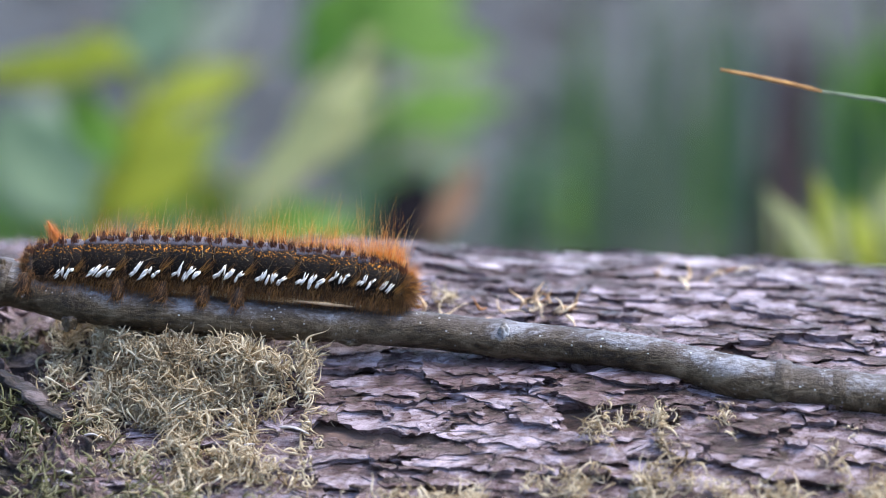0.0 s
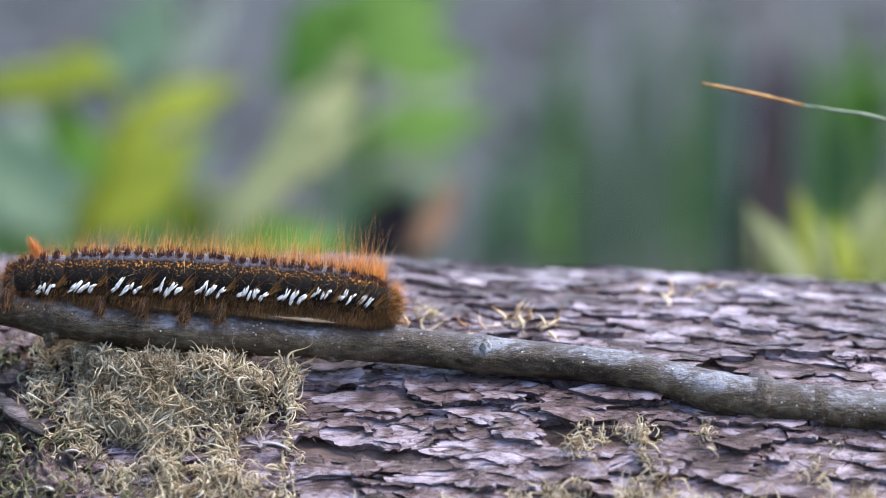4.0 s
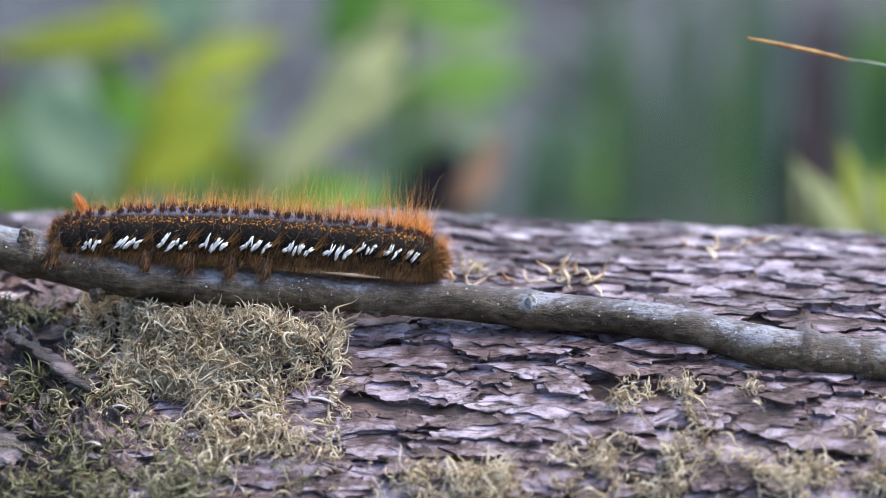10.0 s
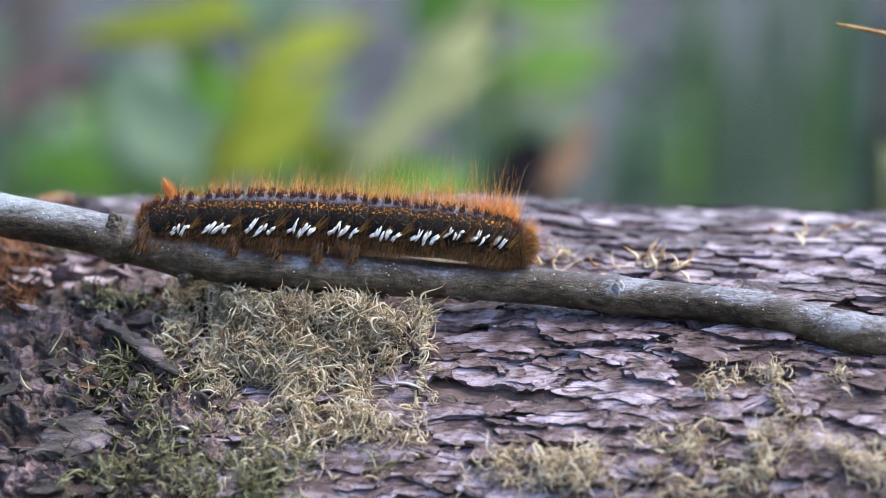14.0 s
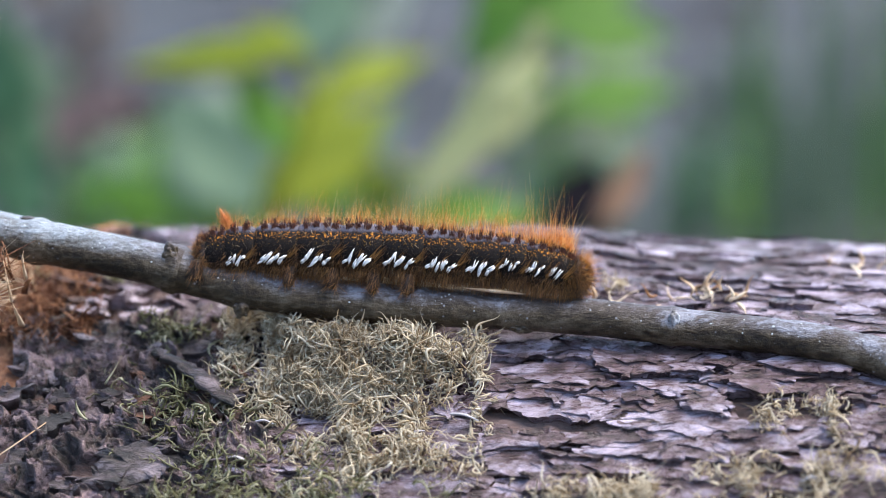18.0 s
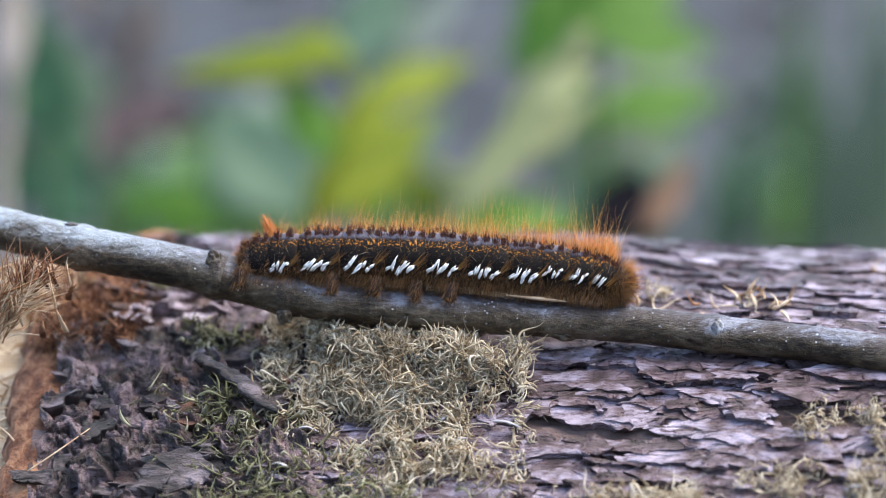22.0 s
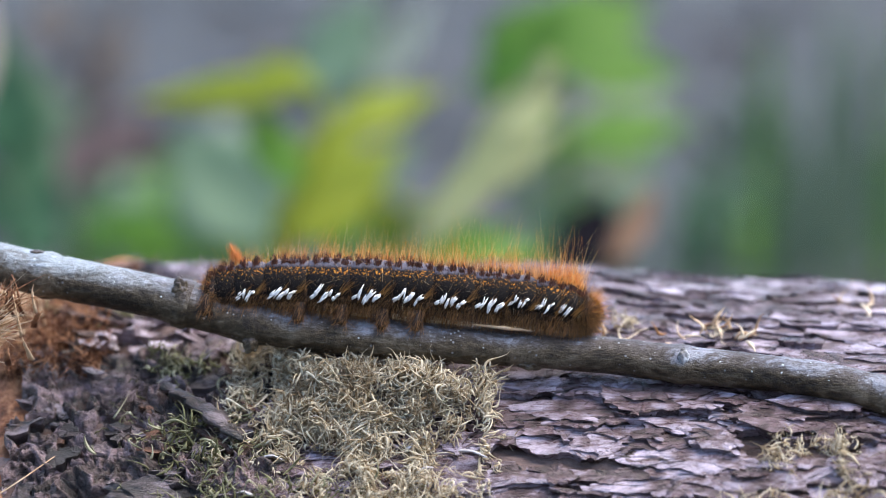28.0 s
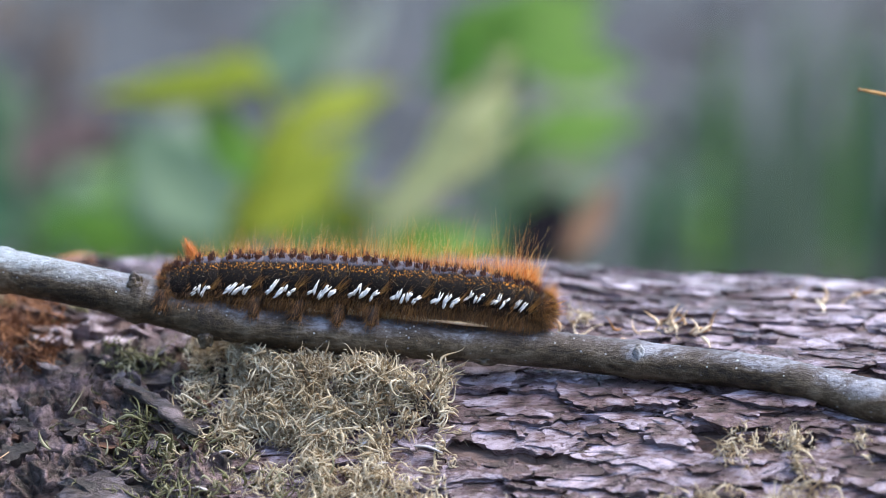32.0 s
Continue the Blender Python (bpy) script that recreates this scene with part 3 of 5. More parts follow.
def moss(name, label, material, spots, n, length, radius, seed, droop=0.5, gaps=-0.20, bulge=0.0066):
    """Tangled strands over patches of the log; spots: u, v, spread along, spread round, share."""
    g = np.random.default_rng(seed)
    share = np.array([s[4] for s in spots], float)
    pick = g.choice(len(spots), n, p=share / share.sum())
    sp = np.array(spots)[pick]
    u = sp[:, 0] + sp[:, 2] * np.clip(g.normal(0, 0.5, n), -1.15, 1.15)
    v = sp[:, 1] + sp[:, 3] * np.clip(g.normal(0, 0.5, n), -1.15, 1.15)
    clump = fbm(np.stack([u * 330, v * 330, 0 * u + seed], 1), 3)
    keep = clump > g.normal(gaps, 0.12, n)
    u, v, clump = u[keep], v[keep], clump[keep]
    n = len(u)
    h = 0.0001 + 0.0036 * np.clip(clump + 0.4, 0, 1.3) * g.uniform(0.1, 1, n)
    # the cushion swells out from under the twig
    h = h + np.clip((0.010 - u) / 0.040, 0, 1) * bulge * np.exp(-((u + 0.029) / 0.021) ** 4 - ((v - 0.039) / 0.011) ** 2) * g.uniform(0.7, 1, n)
    b = log_point(u, v, h)
    # and leans out past the twig, towards the open side, but never over it
    d = b - (MID - REACH * AHEAD)
    far = d @ AHEAD
    sa, sb = 1000 * REACH * (d @ SIDE) / far, 1000 * REACH * (d @ OVER) / far
    under = np.interp(sa, [p[0] for p in TWIG_LINE], [p[1] - r for p, r in zip(TWIG_LINE, TWIG_HALF)]) - sb
    lean = 0.0060 * (bulge > 0.006) * np.clip((0.012 - u) / 0.040, 0, 1) * np.exp(-((u + 0.029) / 0.024) ** 4 - ((v - 0.040) / 0.013) ** 2) * np.clip(under - 0.6, 0, 1)
    b = b - AHEAD * lean[:, None]
    keep = (under > 0.4) | (far - REACH > 0.0060)
    u, v, b, clump = u[keep], v[keep], b[keep], clump[keep]
    n = len(u)
    out = unit(b - np.stack([b[:, 0], 0 * u + 0.0417, 0 * u + 0.0915], 1))
    flow = 2 * math.pi * vnoise(np.stack([u * 130, v * 130, 0 * u + seed + 0.5], 1))
    tang = np.cos(flow)[:, None] * ALONG + np.sin(flow)[:, None] * np.cross(out, ALONG)
    way = 0.32 * out + 0.9 * tang + g.normal(0, 0.42, (n, 3)) + np.array((0, 0, -0.15 * droop))
    L = length * (0.35 + 1.1 * g.random(n) ** 1.6)
    mesh = curls(b, way, L, radius * g.uniform(0.4, 1.45, n), g.normal(0, 2.2, n), 9, 4, 0.55)
    # short leaflets that make the tangle fuzzy
    tips = np.repeat(np.arange(n), 2)
    o2 = b[tips] + unit(way[tips]) * (L[tips] * g.uniform(0.05, 0.6, 2 * n))[:, None]
    fuzz = curls(o2, 0.6 * unit(way[tips]) + g.normal(0, 0.7, (2 * n, 3)), g.uniform(0.0006, 0.0018, 2 * n), g.uniform(0.00007, 0.00015, 2 * n), g.normal(0, 1.2, 2 * n), 2, 3)
    mesh = (np.vstack([mesh[0], fuzz[0]]), np.vstack([mesh[1], fuzz[1] + len(mesh[0])]))
    ob = part(name, mesh, material, kind="stuff", label=label)
    return tagged(ob, category="moss")


moss("dry_moss", "pale straw-coloured dry moss tangled over the bark", MOSS_DRY,
     ((-0.036, 0.047, 0.018, 0.016, 5), (-0.030, 0.032, 0.022, 0.008, 3.6), (-0.030, 0.066, 0.015, 0.012, 0.7), (-0.044, 0.036, 0.012, 0.007, 1.6)), 25000, 0.0040, 0.000135, 4)
moss("green_moss", "grey-green moss in a thin tangle on dark bark", MOSS_GREEN,
     ((-0.040, 0.078, 0.020, 0.010, 3), (-0.062, 0.062, 0.012, 0.010, 1), (-0.066, 0.045, 0.010, 0.005, 0.7), (-0.083, 0.030, 0.007, 0.004, 0.9), (-0.058, 0.080, 0.012, 0.008, 0.6)), 1500, 0.0042, 0.00014, 6, 0.5, -0.1)
moss("dry_moss", "small wisps of yellowish moss caught on bark scales", MOSS_DRY,
     [(*log_uv(ab), su, sv, k) for ab, su, sv, k in (((2.5, -5.3), 0.0016, 0.002, 0.5), ((26.9, -24.9), 0.004, 0.003, 1.4), ((34.9, -23.6), 0.003, 0.003, 1.6), ((36.2, -28.9), 0.003, 0.004, 1.2), ((44.7, -23.6), 0.003, 0.002, 0.4), ((62.1, -26.7), 0.003, 0.003, 0.6), ((20.2, -34.7), 0.004, 0.003, 0.9))], 300, 0.0036, 0.00012, 8)
moss("dry_moss", "pale moss cushion low on the log's front", MOSS_DRY,
     [(*log_uv(ab), su, sv, k) for ab, su, sv, k in (((-0.8, -38.1), 0.011, 0.003, 2), ((24.6, -36.1), 0.009, 0.004, 0.8), ((39.8, -35.2), 0.014, 0.004, 1.0), ((55.0, -37.0), 0.010, 0.004, 0.7), ((67.5, -35.6), 0.006, 0.006, 1.6), ((10.4, -40.3), 0.020, 0.003, 1), ((37.1, -40.5), 0.03, 0.003, 1))], 1500, 0.0046, 0.00013, 12, -0.4)

# ---- loose bits on the log ----
CHIPS = ((-24.0, -24.4, -19.5, -25.4, 1.3), (-55.3, -9.1, -53.8, -8.9, 1.1), (-59.3, -31.6, -56.6, -32.1, 1.4), (-30.7, -28.0, -28.0, -27.1, 1.3), (-54.8, -25.8, -52.1, -26.2, 1.2), (31.3, -34.6, 34.0, -34.0, 1.2), (-32.5, -24.5, -29.8, -23.1, 1.0))


def slab(name, p, q, width, thick, material, label, seed, parent=None):
    """A small ragged strip of bark or wood from p to q."""
    g = np.random.default_rng(seed)
    mid = (p + q) / 2 + OVER * 0.0004
    path = smooth_path([p, mid, q], 16)
    r = 0.5 * width * (0.55 + 0.45 * np.sin(np.linspace(0.25, 2.8, 16)) + 0.12 * g.normal(size=16))
    return part(name, tube(path, r, 14, 0.24 * width, 620, thick), material, parent, label)


strip = slab("bark_strip", on_log((-70.2, -15.0), 0.0034), on_log((-58.0, -23.4), 0.0030), 0.0050, 0.42, BARK_DARK, "dark peeled strip of bark", 3, log)
slab("bark_strip", on_log((-68.2, -20.3), 0.001), on_log((-60.0, -25.1), 0.001), 0.0026, 0.4, BARK_RED, "reddish sliver of bark", 4, log)
slab("bark_strip", on_log((-62.0, -15.1), 0.002), on_log((-56.6, -18.5), 0.002), 0.0018, 0.4, BARK_RED, "brown sliver of bark", 5, log)
PALE_CHIP = plain_material("pale_chip", ((0.35, (0.30, 0.28, 0.29)), (0.65, (0.52, 0.50, 0.52))), 500, 0.6, 0.5, 0.0003)
for k, (x0, y0, x1, y1, w) in enumerate(CHIPS):
    slab("pale_chip", on_log((x0, y0), 0.0022), on_log((x1, y1), 0.0022), w * 0.001, 0.35, PALE_CHIP, "small pale flake of bark", 20 + k, log)
straw = thing("grass_straw", on_log((-97.8, -32.7), 0.002), "thin pale straw lying on the dark bark", "straw")
part("straw_stem", tube(smooth_path([on_log((-98.6, -33.1), 0.003), on_log((-93.4, -29.6), 0.0035), on_log((-88.6, -26.2), 0.0025)], 14), np.linspace(0.14, 0.08, 14) * 0.001, 6), SPLINTER, straw)
fibre = thing("plant_fibre", on_log((-25.4, -23.1), 0.002), "fine pale fibre curling from the moss", "fibre")
part("thread", tube(smooth_path([on_log((-25.1, -15.8), 0.002), on_log((-23.8, -17.8), 0.003), on_log((-23.7, -19.9), 0.003), on_log((-24.9, -22.2), 0.003), on_log((-25.5, -23.3), 0.002)], 22), 0.00006, 5), SPLINTER, fibre)

# twisted straw bits caught on the bark behind the twig
for k, ((a, b), n, tilt) in enumerate((((15.3, -5.0), 9, 0.6), ((11.8, -6.2), 5, -0.4), ((19.8, -6.2), 7, 0.9), ((-0.8, -5.6), 4, 0.2), ((36.5, 2.2), 4, 0.5), ((44.5, 2.0), 5, 0.8))):
    bb = on_log((a, b), 0.0012) if b < 0 else on_log((a, -0.5), 0.0012)
    bits = curls(bb + rng.normal(0, 0.0011, (n, 3)) * (1.6, 1, 0.6), np.array((tilt, -0.2, 0.7)) + rng.normal(0, 0.55, (n, 3)), rng.uniform(0.002, 0.0048, n), rng.uniform(0.00012, 0.00030, n), rng.normal(0, 1.2, n), 8, 5, 0.5)
    tagged(part("straw_bits", bits, SPLINTER, kind="stuff", label="twisted golden straw bits caught on the bark"), category="straw")

# ---- the twig ----
def twig_material():
    m, nt, b = begin("twig_bark", 0.46, 0.35)
    tc = nt.nodes.new("ShaderNodeTexCoord")
    sep = nt.nodes.new("ShaderNodeSeparateXYZ")
    geo = nt.nodes.new("ShaderNodeNewGeometry")
    nt.links.new(geo.outputs["Normal"], sep.inputs[0])
    big = noise_out(nt, 170, 6, 0.7, (0.5, 1, 1), 0.5)
    fine = noise_out(nt, 1100, 6, 0.75, (0.5, 1, 1), 0.1)
    # weathered grey skin; browner underside with its shade painted in by the normal
    mott = math_out(nt, "SUBTRACT", math_out(nt, "ADD", math_out(nt, "MULTIPLY", big, 1.6), math_out(nt, "MULTIPLY", fine, 1.2)), 0.90)
    skin = ramp(nt, mott, ((0.20, (0.026, 0.019, 0.015)), (0.40, (0.054, 0.040, 0.036)), (0.56, (0.088, 0.079, 0.086)), (0.76, (0.22, 0.225, 0.265))))
    # past the ring scar the skin is a pale grey-green
    xyz = nt.nodes.new("ShaderNodeSeparateXYZ")
    nt.links.new(tc.outputs["Object"], xyz.inputs[0])
    old = ramp(nt, math_out(nt, "ADD", math_out(nt, "MULTIPLY", xyz.outputs[0], 8.0), math_out(nt, "ADD", 1.0, math_out(nt, "MULTIPLY", math_out(nt, "SUBTRACT", big, 0.5), 0.6))), ((0.40, (1, 1, 1)), (0.56, (0, 0, 0))))
    pale = ramp(nt, mott, ((0.15, (0.05, 0.04, 0.03)), (0.34, (0.125, 0.125, 0.122)), (0.54, (0.215, 0.24, 0.262)), (0.80, (0.335, 0.38, 0.42))))
    skin = mix_out(nt, old, skin, pale)
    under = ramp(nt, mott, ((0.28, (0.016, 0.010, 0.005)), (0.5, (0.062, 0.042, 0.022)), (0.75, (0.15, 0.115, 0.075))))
    # faces turned up take the lit skin, faces turned down the shaded brown
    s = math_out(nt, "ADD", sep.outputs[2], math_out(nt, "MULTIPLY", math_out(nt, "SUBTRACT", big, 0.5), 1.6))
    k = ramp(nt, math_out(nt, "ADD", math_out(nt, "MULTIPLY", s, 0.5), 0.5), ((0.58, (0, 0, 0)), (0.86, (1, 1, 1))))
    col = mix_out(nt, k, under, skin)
    vor = nt.nodes.new("ShaderNodeTexVoronoi")
    vor.inputs["Scale"].default_value = 900
    nt.links.new(tc.outputs["Object"], vor.inputs["Vector"])
    dots = ramp(nt, vor.outputs["Distance"], ((0.10, (1, 1, 1)), (0.2, (0, 0, 0))))
    spots = math_out(nt, "MULTIPLY", dots, ramp(nt, noise_out(nt, 420, 3), ((0.52, (0, 0, 0)), (0.6, (0.8, 0.8, 0.8)))))
    col = mix_out(nt, spots, col, (0.36, 0.37, 0.39))
    nt.links.new(col, b.inputs["Base Color"])
    bump_in(nt, b, math_out(nt, "ADD", big, math_out(nt, "MULTIPLY", fine, 0.5)), 1.0, 0.0008)
    return m


TWIG = twig_material()
LICHEN = plain_material("pale_lichen", ((0.3, (0.40, 0.42, 0.40)), (0.7, (0.66, 0.68, 0.68))), 800, 0.85, 0.6, 0.0002)
path = smooth_path([beyond(p, 0.001 * p[2]) for p in TWIG_LINE], 260)
rad = smooth_path([(r, 0, 0) for r in TWIG_HALF], 260)[:, 0] * 0.001
# swellings at the buds and scars
along = smooth_path([(p[0], 0, 0) for p in TWIG_LINE], 260)[:, 0]
for a, k, w in ((-90.0, 0.10, 1.2), (-68.0, 0.10, 1.6), (-57.0, 0.12, 1.5), (11.0, 0.10, 1.2), (55.4, 0.10, 1.4), (48.0, 0.05, 3.0), (66.0, 0.06, 1.2)):
    rad = rad * (1 + k * np.exp(-((along - a) / w) ** 2))
SCAR = plain_material("grey_scar", ((0.35, (0.07, 0.06, 0.055)), (0.5, (0.20, 0.20, 0.21)), (0.65, (0.36, 0.38, 0.42))), 900, 0.5, 0.8, 0.0003)
twig = thing("twig", path[130] - np.array((0, 0, 0.003)), "grey-brown bare twig with ring scars lying across the log", "twig")
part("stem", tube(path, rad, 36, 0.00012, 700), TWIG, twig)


def twig_knob(name, a, b, d, size, squash, label, material=None):
    g = np.random.default_rng(int(abs(a * 31)) + 3)
    bm = bmesh.new()
    bmesh.ops.create_icosphere(bm, subdivisions=4, radius=1.0)
    v = np.array([q.co for q in bm.verts])
    f = [tuple(q.index for q in p.verts) for p in bm.faces]
    bm.free()
    v = v * (1 + 0.28 * fbm(v * 1.7 + a, 3)[:, None])
    v = v * np.array(squash) * size * 0.001
    return part(name, (beyond((a, b), 0.001 * d) + v, f), material or TWIG, twig, label)


twig_knob("knot", -57.3, -7.8, -2.0, 1.5, (0.8, 0.8, 1.0), "dark knobby side bud under the stem")
twig_knob("knot", -12.7, -10.3, -0.6, 1.8, (1.4, 0.8, 0.6), "dark flat knot under the stem")
twig_knob("bud_scar", 11.2, -9.6, -3.5, 1.5, (0.8, 0.5, 1.1), "pale round bud scar", SCAR)
twig_knob("bud_scar", -68.7, 0.8, -2.9, 1.5, (0.8, 0.45, 1.1), "grey oval scar")
twig_knob("bud", -91.9, 6.4, 0.0, 0.8, (1.6, 1.0, 0.5), "small bud on the upper side")
twig_knob("bud", 55.7, -14.7, -10.0, 0.8, (1.2, 1.0, 0.8), "small grey bud")
# ring scars
for a, w in ((55.4, 1.0), (64.5, 0.7), (-67.9, 0.8)):
    i = int(np.argmin(abs(along - a)))
    seg = smooth_path(path[i - 2:i + 3], 9)
    prof = rad[i] * (1 + 0.07 * np.cos(np.linspace(-1.5, 1.5, 9)) * w)
    part("ring_scar", tube(seg, prof, 28, 0.0002, 700, caps=False), TWIG, twig, "raised ring scar round the stem")
# flecks of lichen on the upper skin
g = np.random.default_rng(14)
fv, ff = [], []
for k in range(260):
    i = int(g.integers(5, 250))
    t = unit(path[i + 1] - path[i - 1])
    a = unit(np.cross(t, OVER))
    w = g.uniform(-0.1, 3.2)
    nrm = math.cos(w) * a + math.sin(w) * np.cross(a, t)
    c = path[i] + nrm * rad[i] * 1.03
    s = abs(g.normal(0, 0.00006)) + 0.00004
    e = np.cross(nrm, t)
    ring = [c + s * (math.cos(q) * t * g.uniform(0.7, 1.6) + math.sin(q) * e * g.uniform(0.7, 1.2)) for q in np.linspace(0, 2 * np.pi, 6, endpoint=False)]
    n0 = sum(len(q) for q in fv)
    fv.append(np.vstack(ring + [c + nrm * 0.5 * s]))
    ff += [(n0 + q, n0 + (q + 1) % 6, n0 + 6) for q in range(6)]
part("lichen_flecks", (np.vstack(fv), ff), LICHEN, twig, "tiny pale lichen flecks", kind="stuff")

sliver = thing("wood_sliver", at(-17.5, -5.6, -2.6), "pale thin wood sliver lying on the twig under the caterpillar", "sliver")
part("strip", tube(smooth_path([at(-22.6, -4.3, -2.7), at(-17.5, -4.8, -2.9), at(-12.4, -5.3, -2.7)], 18), (0.04 + 0.36 * np.sin(np.linspace(0.1, 3.0, 18)) ** 1.3 * np.linspace(0.6, 1.1, 18)) * 0.001, 8, 0.00006, 900, 0.8), SPLINTER, sliver)

# ---- the caterpillar ----
HAIR_GOLD = plain_material("golden_hair", ((0.15, (0.66, 0.22, 0.03)), (0.45, (0.92, 0.46, 0.09)), (0.85, (0.98, 0.78, 0.38))), 200, 0.32, 0, islands=0.8, through=0.6, specular=0.6)
HAIR_BROWN = plain_material("brown_hair", ((0.15, (0.034, 0.014, 0.006)), (0.5, (0.16, 0.070, 0.023)), (0.9, (0.48, 0.235, 0.072))), 200, 0.45, 0, islands=0.8, through=0.25, specular=0.5)
HAIR_PALE = plain_material("pale_hair", ((0.2, (0.6, 0.4, 0.2)), (0.8, (0.85, 0.75, 0.55))), 200, 0.35, 0, islands=0.6, through=0.4, specular=0.6)
HAIR_BLACK = plain_material("black_hair", ((0.2, (0.005, 0.004, 0.004)), (0.8, (0.036, 0.018, 0.010))), 200, 0.5, 0, islands=0.8, specular=0.3)
HAIR_RED = plain_material("maroon_tuft", ((0.2, (0.035, 0.010, 0.007)), (0.8, (0.125, 0.040, 0.020))), 300, 0.5, 0, islands=0.6, specular=0.5)
HAIR_ORANGE = plain_material("orange_tuft", ((0.2, (0.50, 0.15, 0.03)), (0.8, (0.80, 0.33, 0.09))), 300, 0.45, 0, islands=0.6, through=0.35)
HAIR_STROKE = plain_material("brown_gold_stroke", ((0.2, (0.10, 0.040, 0.012)), (0.8, (0.48, 0.25, 0.07))), 300, 0.45, 0, islands=0.7, through=0.3)
WHITE = plain_material("white_scales", ((0.3, (0.70, 0.68, 0.66)), (0.7, (0.90, 0.88, 0.85))), 600, 0.5, 0.3, 0.0001)
HEAD_SKIN = plain_material("head_skin", ((0.35, (0.010, 0.007, 0.006)), (0.65, (0.06, 0.032, 0.016))), 500, 0.4, 0.3, 0.0002)


def skin_material():
    m, nt, b = begin("caterpillar_skin", 0.75, 0.12)
    tc = nt.nodes.new("ShaderNodeTexCoord")
    sep = nt.nodes.new("ShaderNodeSeparateXYZ")
    nt.links.new(tc.outputs["Object"], sep.inputs[0])
    fine = noise_out(nt, 3600, 3, 0.6)
    mid = noise_out(nt, 900, 4, 0.6)
    z = math_out(nt, "MULTIPLY", sep.outputs[2], 1000.0 / 9.0)
    z = math_out(nt, "ADD", math_out(nt, "ADD", z, 0.5), math_out(nt, "MULTIPLY", math_out(nt, "SUBTRACT", mid, 0.5), 0.07))
    col = ramp(nt, z, ((0.0, (0.06, 0.03, 0.012)), (0.30, (0.05, 0.028, 0.014)), (0.42, (0.009, 0.007, 0.006)), (0.86, (0.010, 0.008, 0.008)), (0.90, (0.085, 0.080, 0.10)), (1.0, (0.14, 0.13, 0.16))))
    band = ramp(nt, z, ((0.74, (0, 0, 0)), (0.78, (1, 1, 1)), (0.85, (1, 1, 1)), (0.88, (0, 0, 0))))
    speck = ramp(nt, fine, ((0.57, (0, 0, 0)), (0.62, (1, 1, 1))))
    col = mix_out(nt, math_out(nt, "MULTIPLY", band, speck), col, (0.60, 0.24, 0.03))
    few = math_out(nt, "MULTIPLY", ramp(nt, z, ((0.60, (0, 0, 0)), (0.72, (1, 1, 1)), (0.80, (0, 0, 0)))), ramp(nt, fine, ((0.64, (0, 0, 0)), (0.68, (1, 1, 1)))))
    col = mix_out(nt, few, col, (0.55, 0.30, 0.05))
    nt.links.new(col, b.inputs["Base Color"])
    bump_in(nt, b, fine, 0.4, 0.0003)
    return m


SKIN = skin_material()
# middle line of the body, with its half height, from tail to head
spine = [(-63.2, 0.3, 0), (-60.9, 0.8, 0), (-57.3, 1.2, 0), (-51.4, 1.5, 0), (-44.6, 1.5, 0), (-38.0, 1.4, 0), (-31.4, 1.1, 0), (-24.9, 0.5, 0), (-18.7, -0.1, 0), (-14.2, -0.5, 0), (-10.2, -1.1, 0), (-7.2, -1.5, 0), (-5.4, -2.0, 0)]
high = [3.1, 3.75, 4.1, 4.3, 4.45, 4.45, 4.4, 4.3, 4.15, 4.1, 4.0, 3.75, 3.2]
wide = [14, 20, 26, 36, 38, 37, 37, 37, 33, 26, 23, 18, 12]
cat = thing("caterpillar", at(-34.3, -3.0, 0), "hairy dark brown caterpillar with white spots, clinging to a twig", "caterpillar")
g = np.random.default_rng(33)


def barrel(c, r, hw, tilt, k=14, s=30):
    """One body ring, waisted at both ends."""
    x = np.linspace(-1, 1, k)
    rr = r * (1 - 0.16 * np.abs(x) ** 3.0)
    rr[0] *= 0.93
    rr[-1] *= 0.93
    a = np.linspace(0, 2 * np.pi, s, endpoint=False)
    v = []
    for xi, ri in zip(x, rr):
        for w in a:
            v.append(at(c[0] + xi * hw * 1.14, c[1] + xi * hw * tilt + ri * math.sin(w), c[2] - 0.96 * ri * math.cos(w)))
    f = [(i * s + j, i * s + (j + 1) % s, (i + 1) * s + (j + 1) % s, (i + 1) * s + j) for i in range(k - 1) for j in range(s)]
    f += [tuple(range(s))[::-1], tuple((k - 1) * s + j for j in range(s))]
    return np.array(v), f


def on_body(i, x, w, out=1.0):
    """A place on ring i: x from -1 to 1 along it, w radians up from the side that faces the lens."""
    c, r, hw = spine[i], high[i], wide[i] / 11.2
    tilt = slope[i]
    r = r * out * (1 - 0.16 * abs(x) ** 3)
    return at(c[0] + x * hw, c[1] + x * hw * tilt + r * math.sin(w), c[2] - 0.96 * r * math.cos(w))


slope = []
for i in range(13):
    a, b = spine[max(0, i - 1)], spine[min(12, i + 1)]
    slope.append((b[1] - a[1]) / (b[0] - a[0]))


def hairs(i, n, w0, w1, length, radius, lean, spread, bend, out=0.97):
    """n hairs on ring i between the angles w0 and w1; lean is added to the outward way."""
    x = g.uniform(-1, 1, n)
    w = g.uniform(w0, w1, n)
    b = np.array([on_body(i, xx, ww, out) for xx, ww in zip(x, w)])
    o = np.sin(w)[:, None] * OVER - np.cos(w)[:, None] * AHEAD
    d = o + np.array(lean) + g.normal(0, spread, (n, 3))
    return strands(b, d, 0.001 * g.uniform(length[0], length[1], n), 0.001 * radius * g.uniform(0.7, 1.4, n), np.array(bend) + g.normal(0, 0.12, (n, 3)), 4, 3)


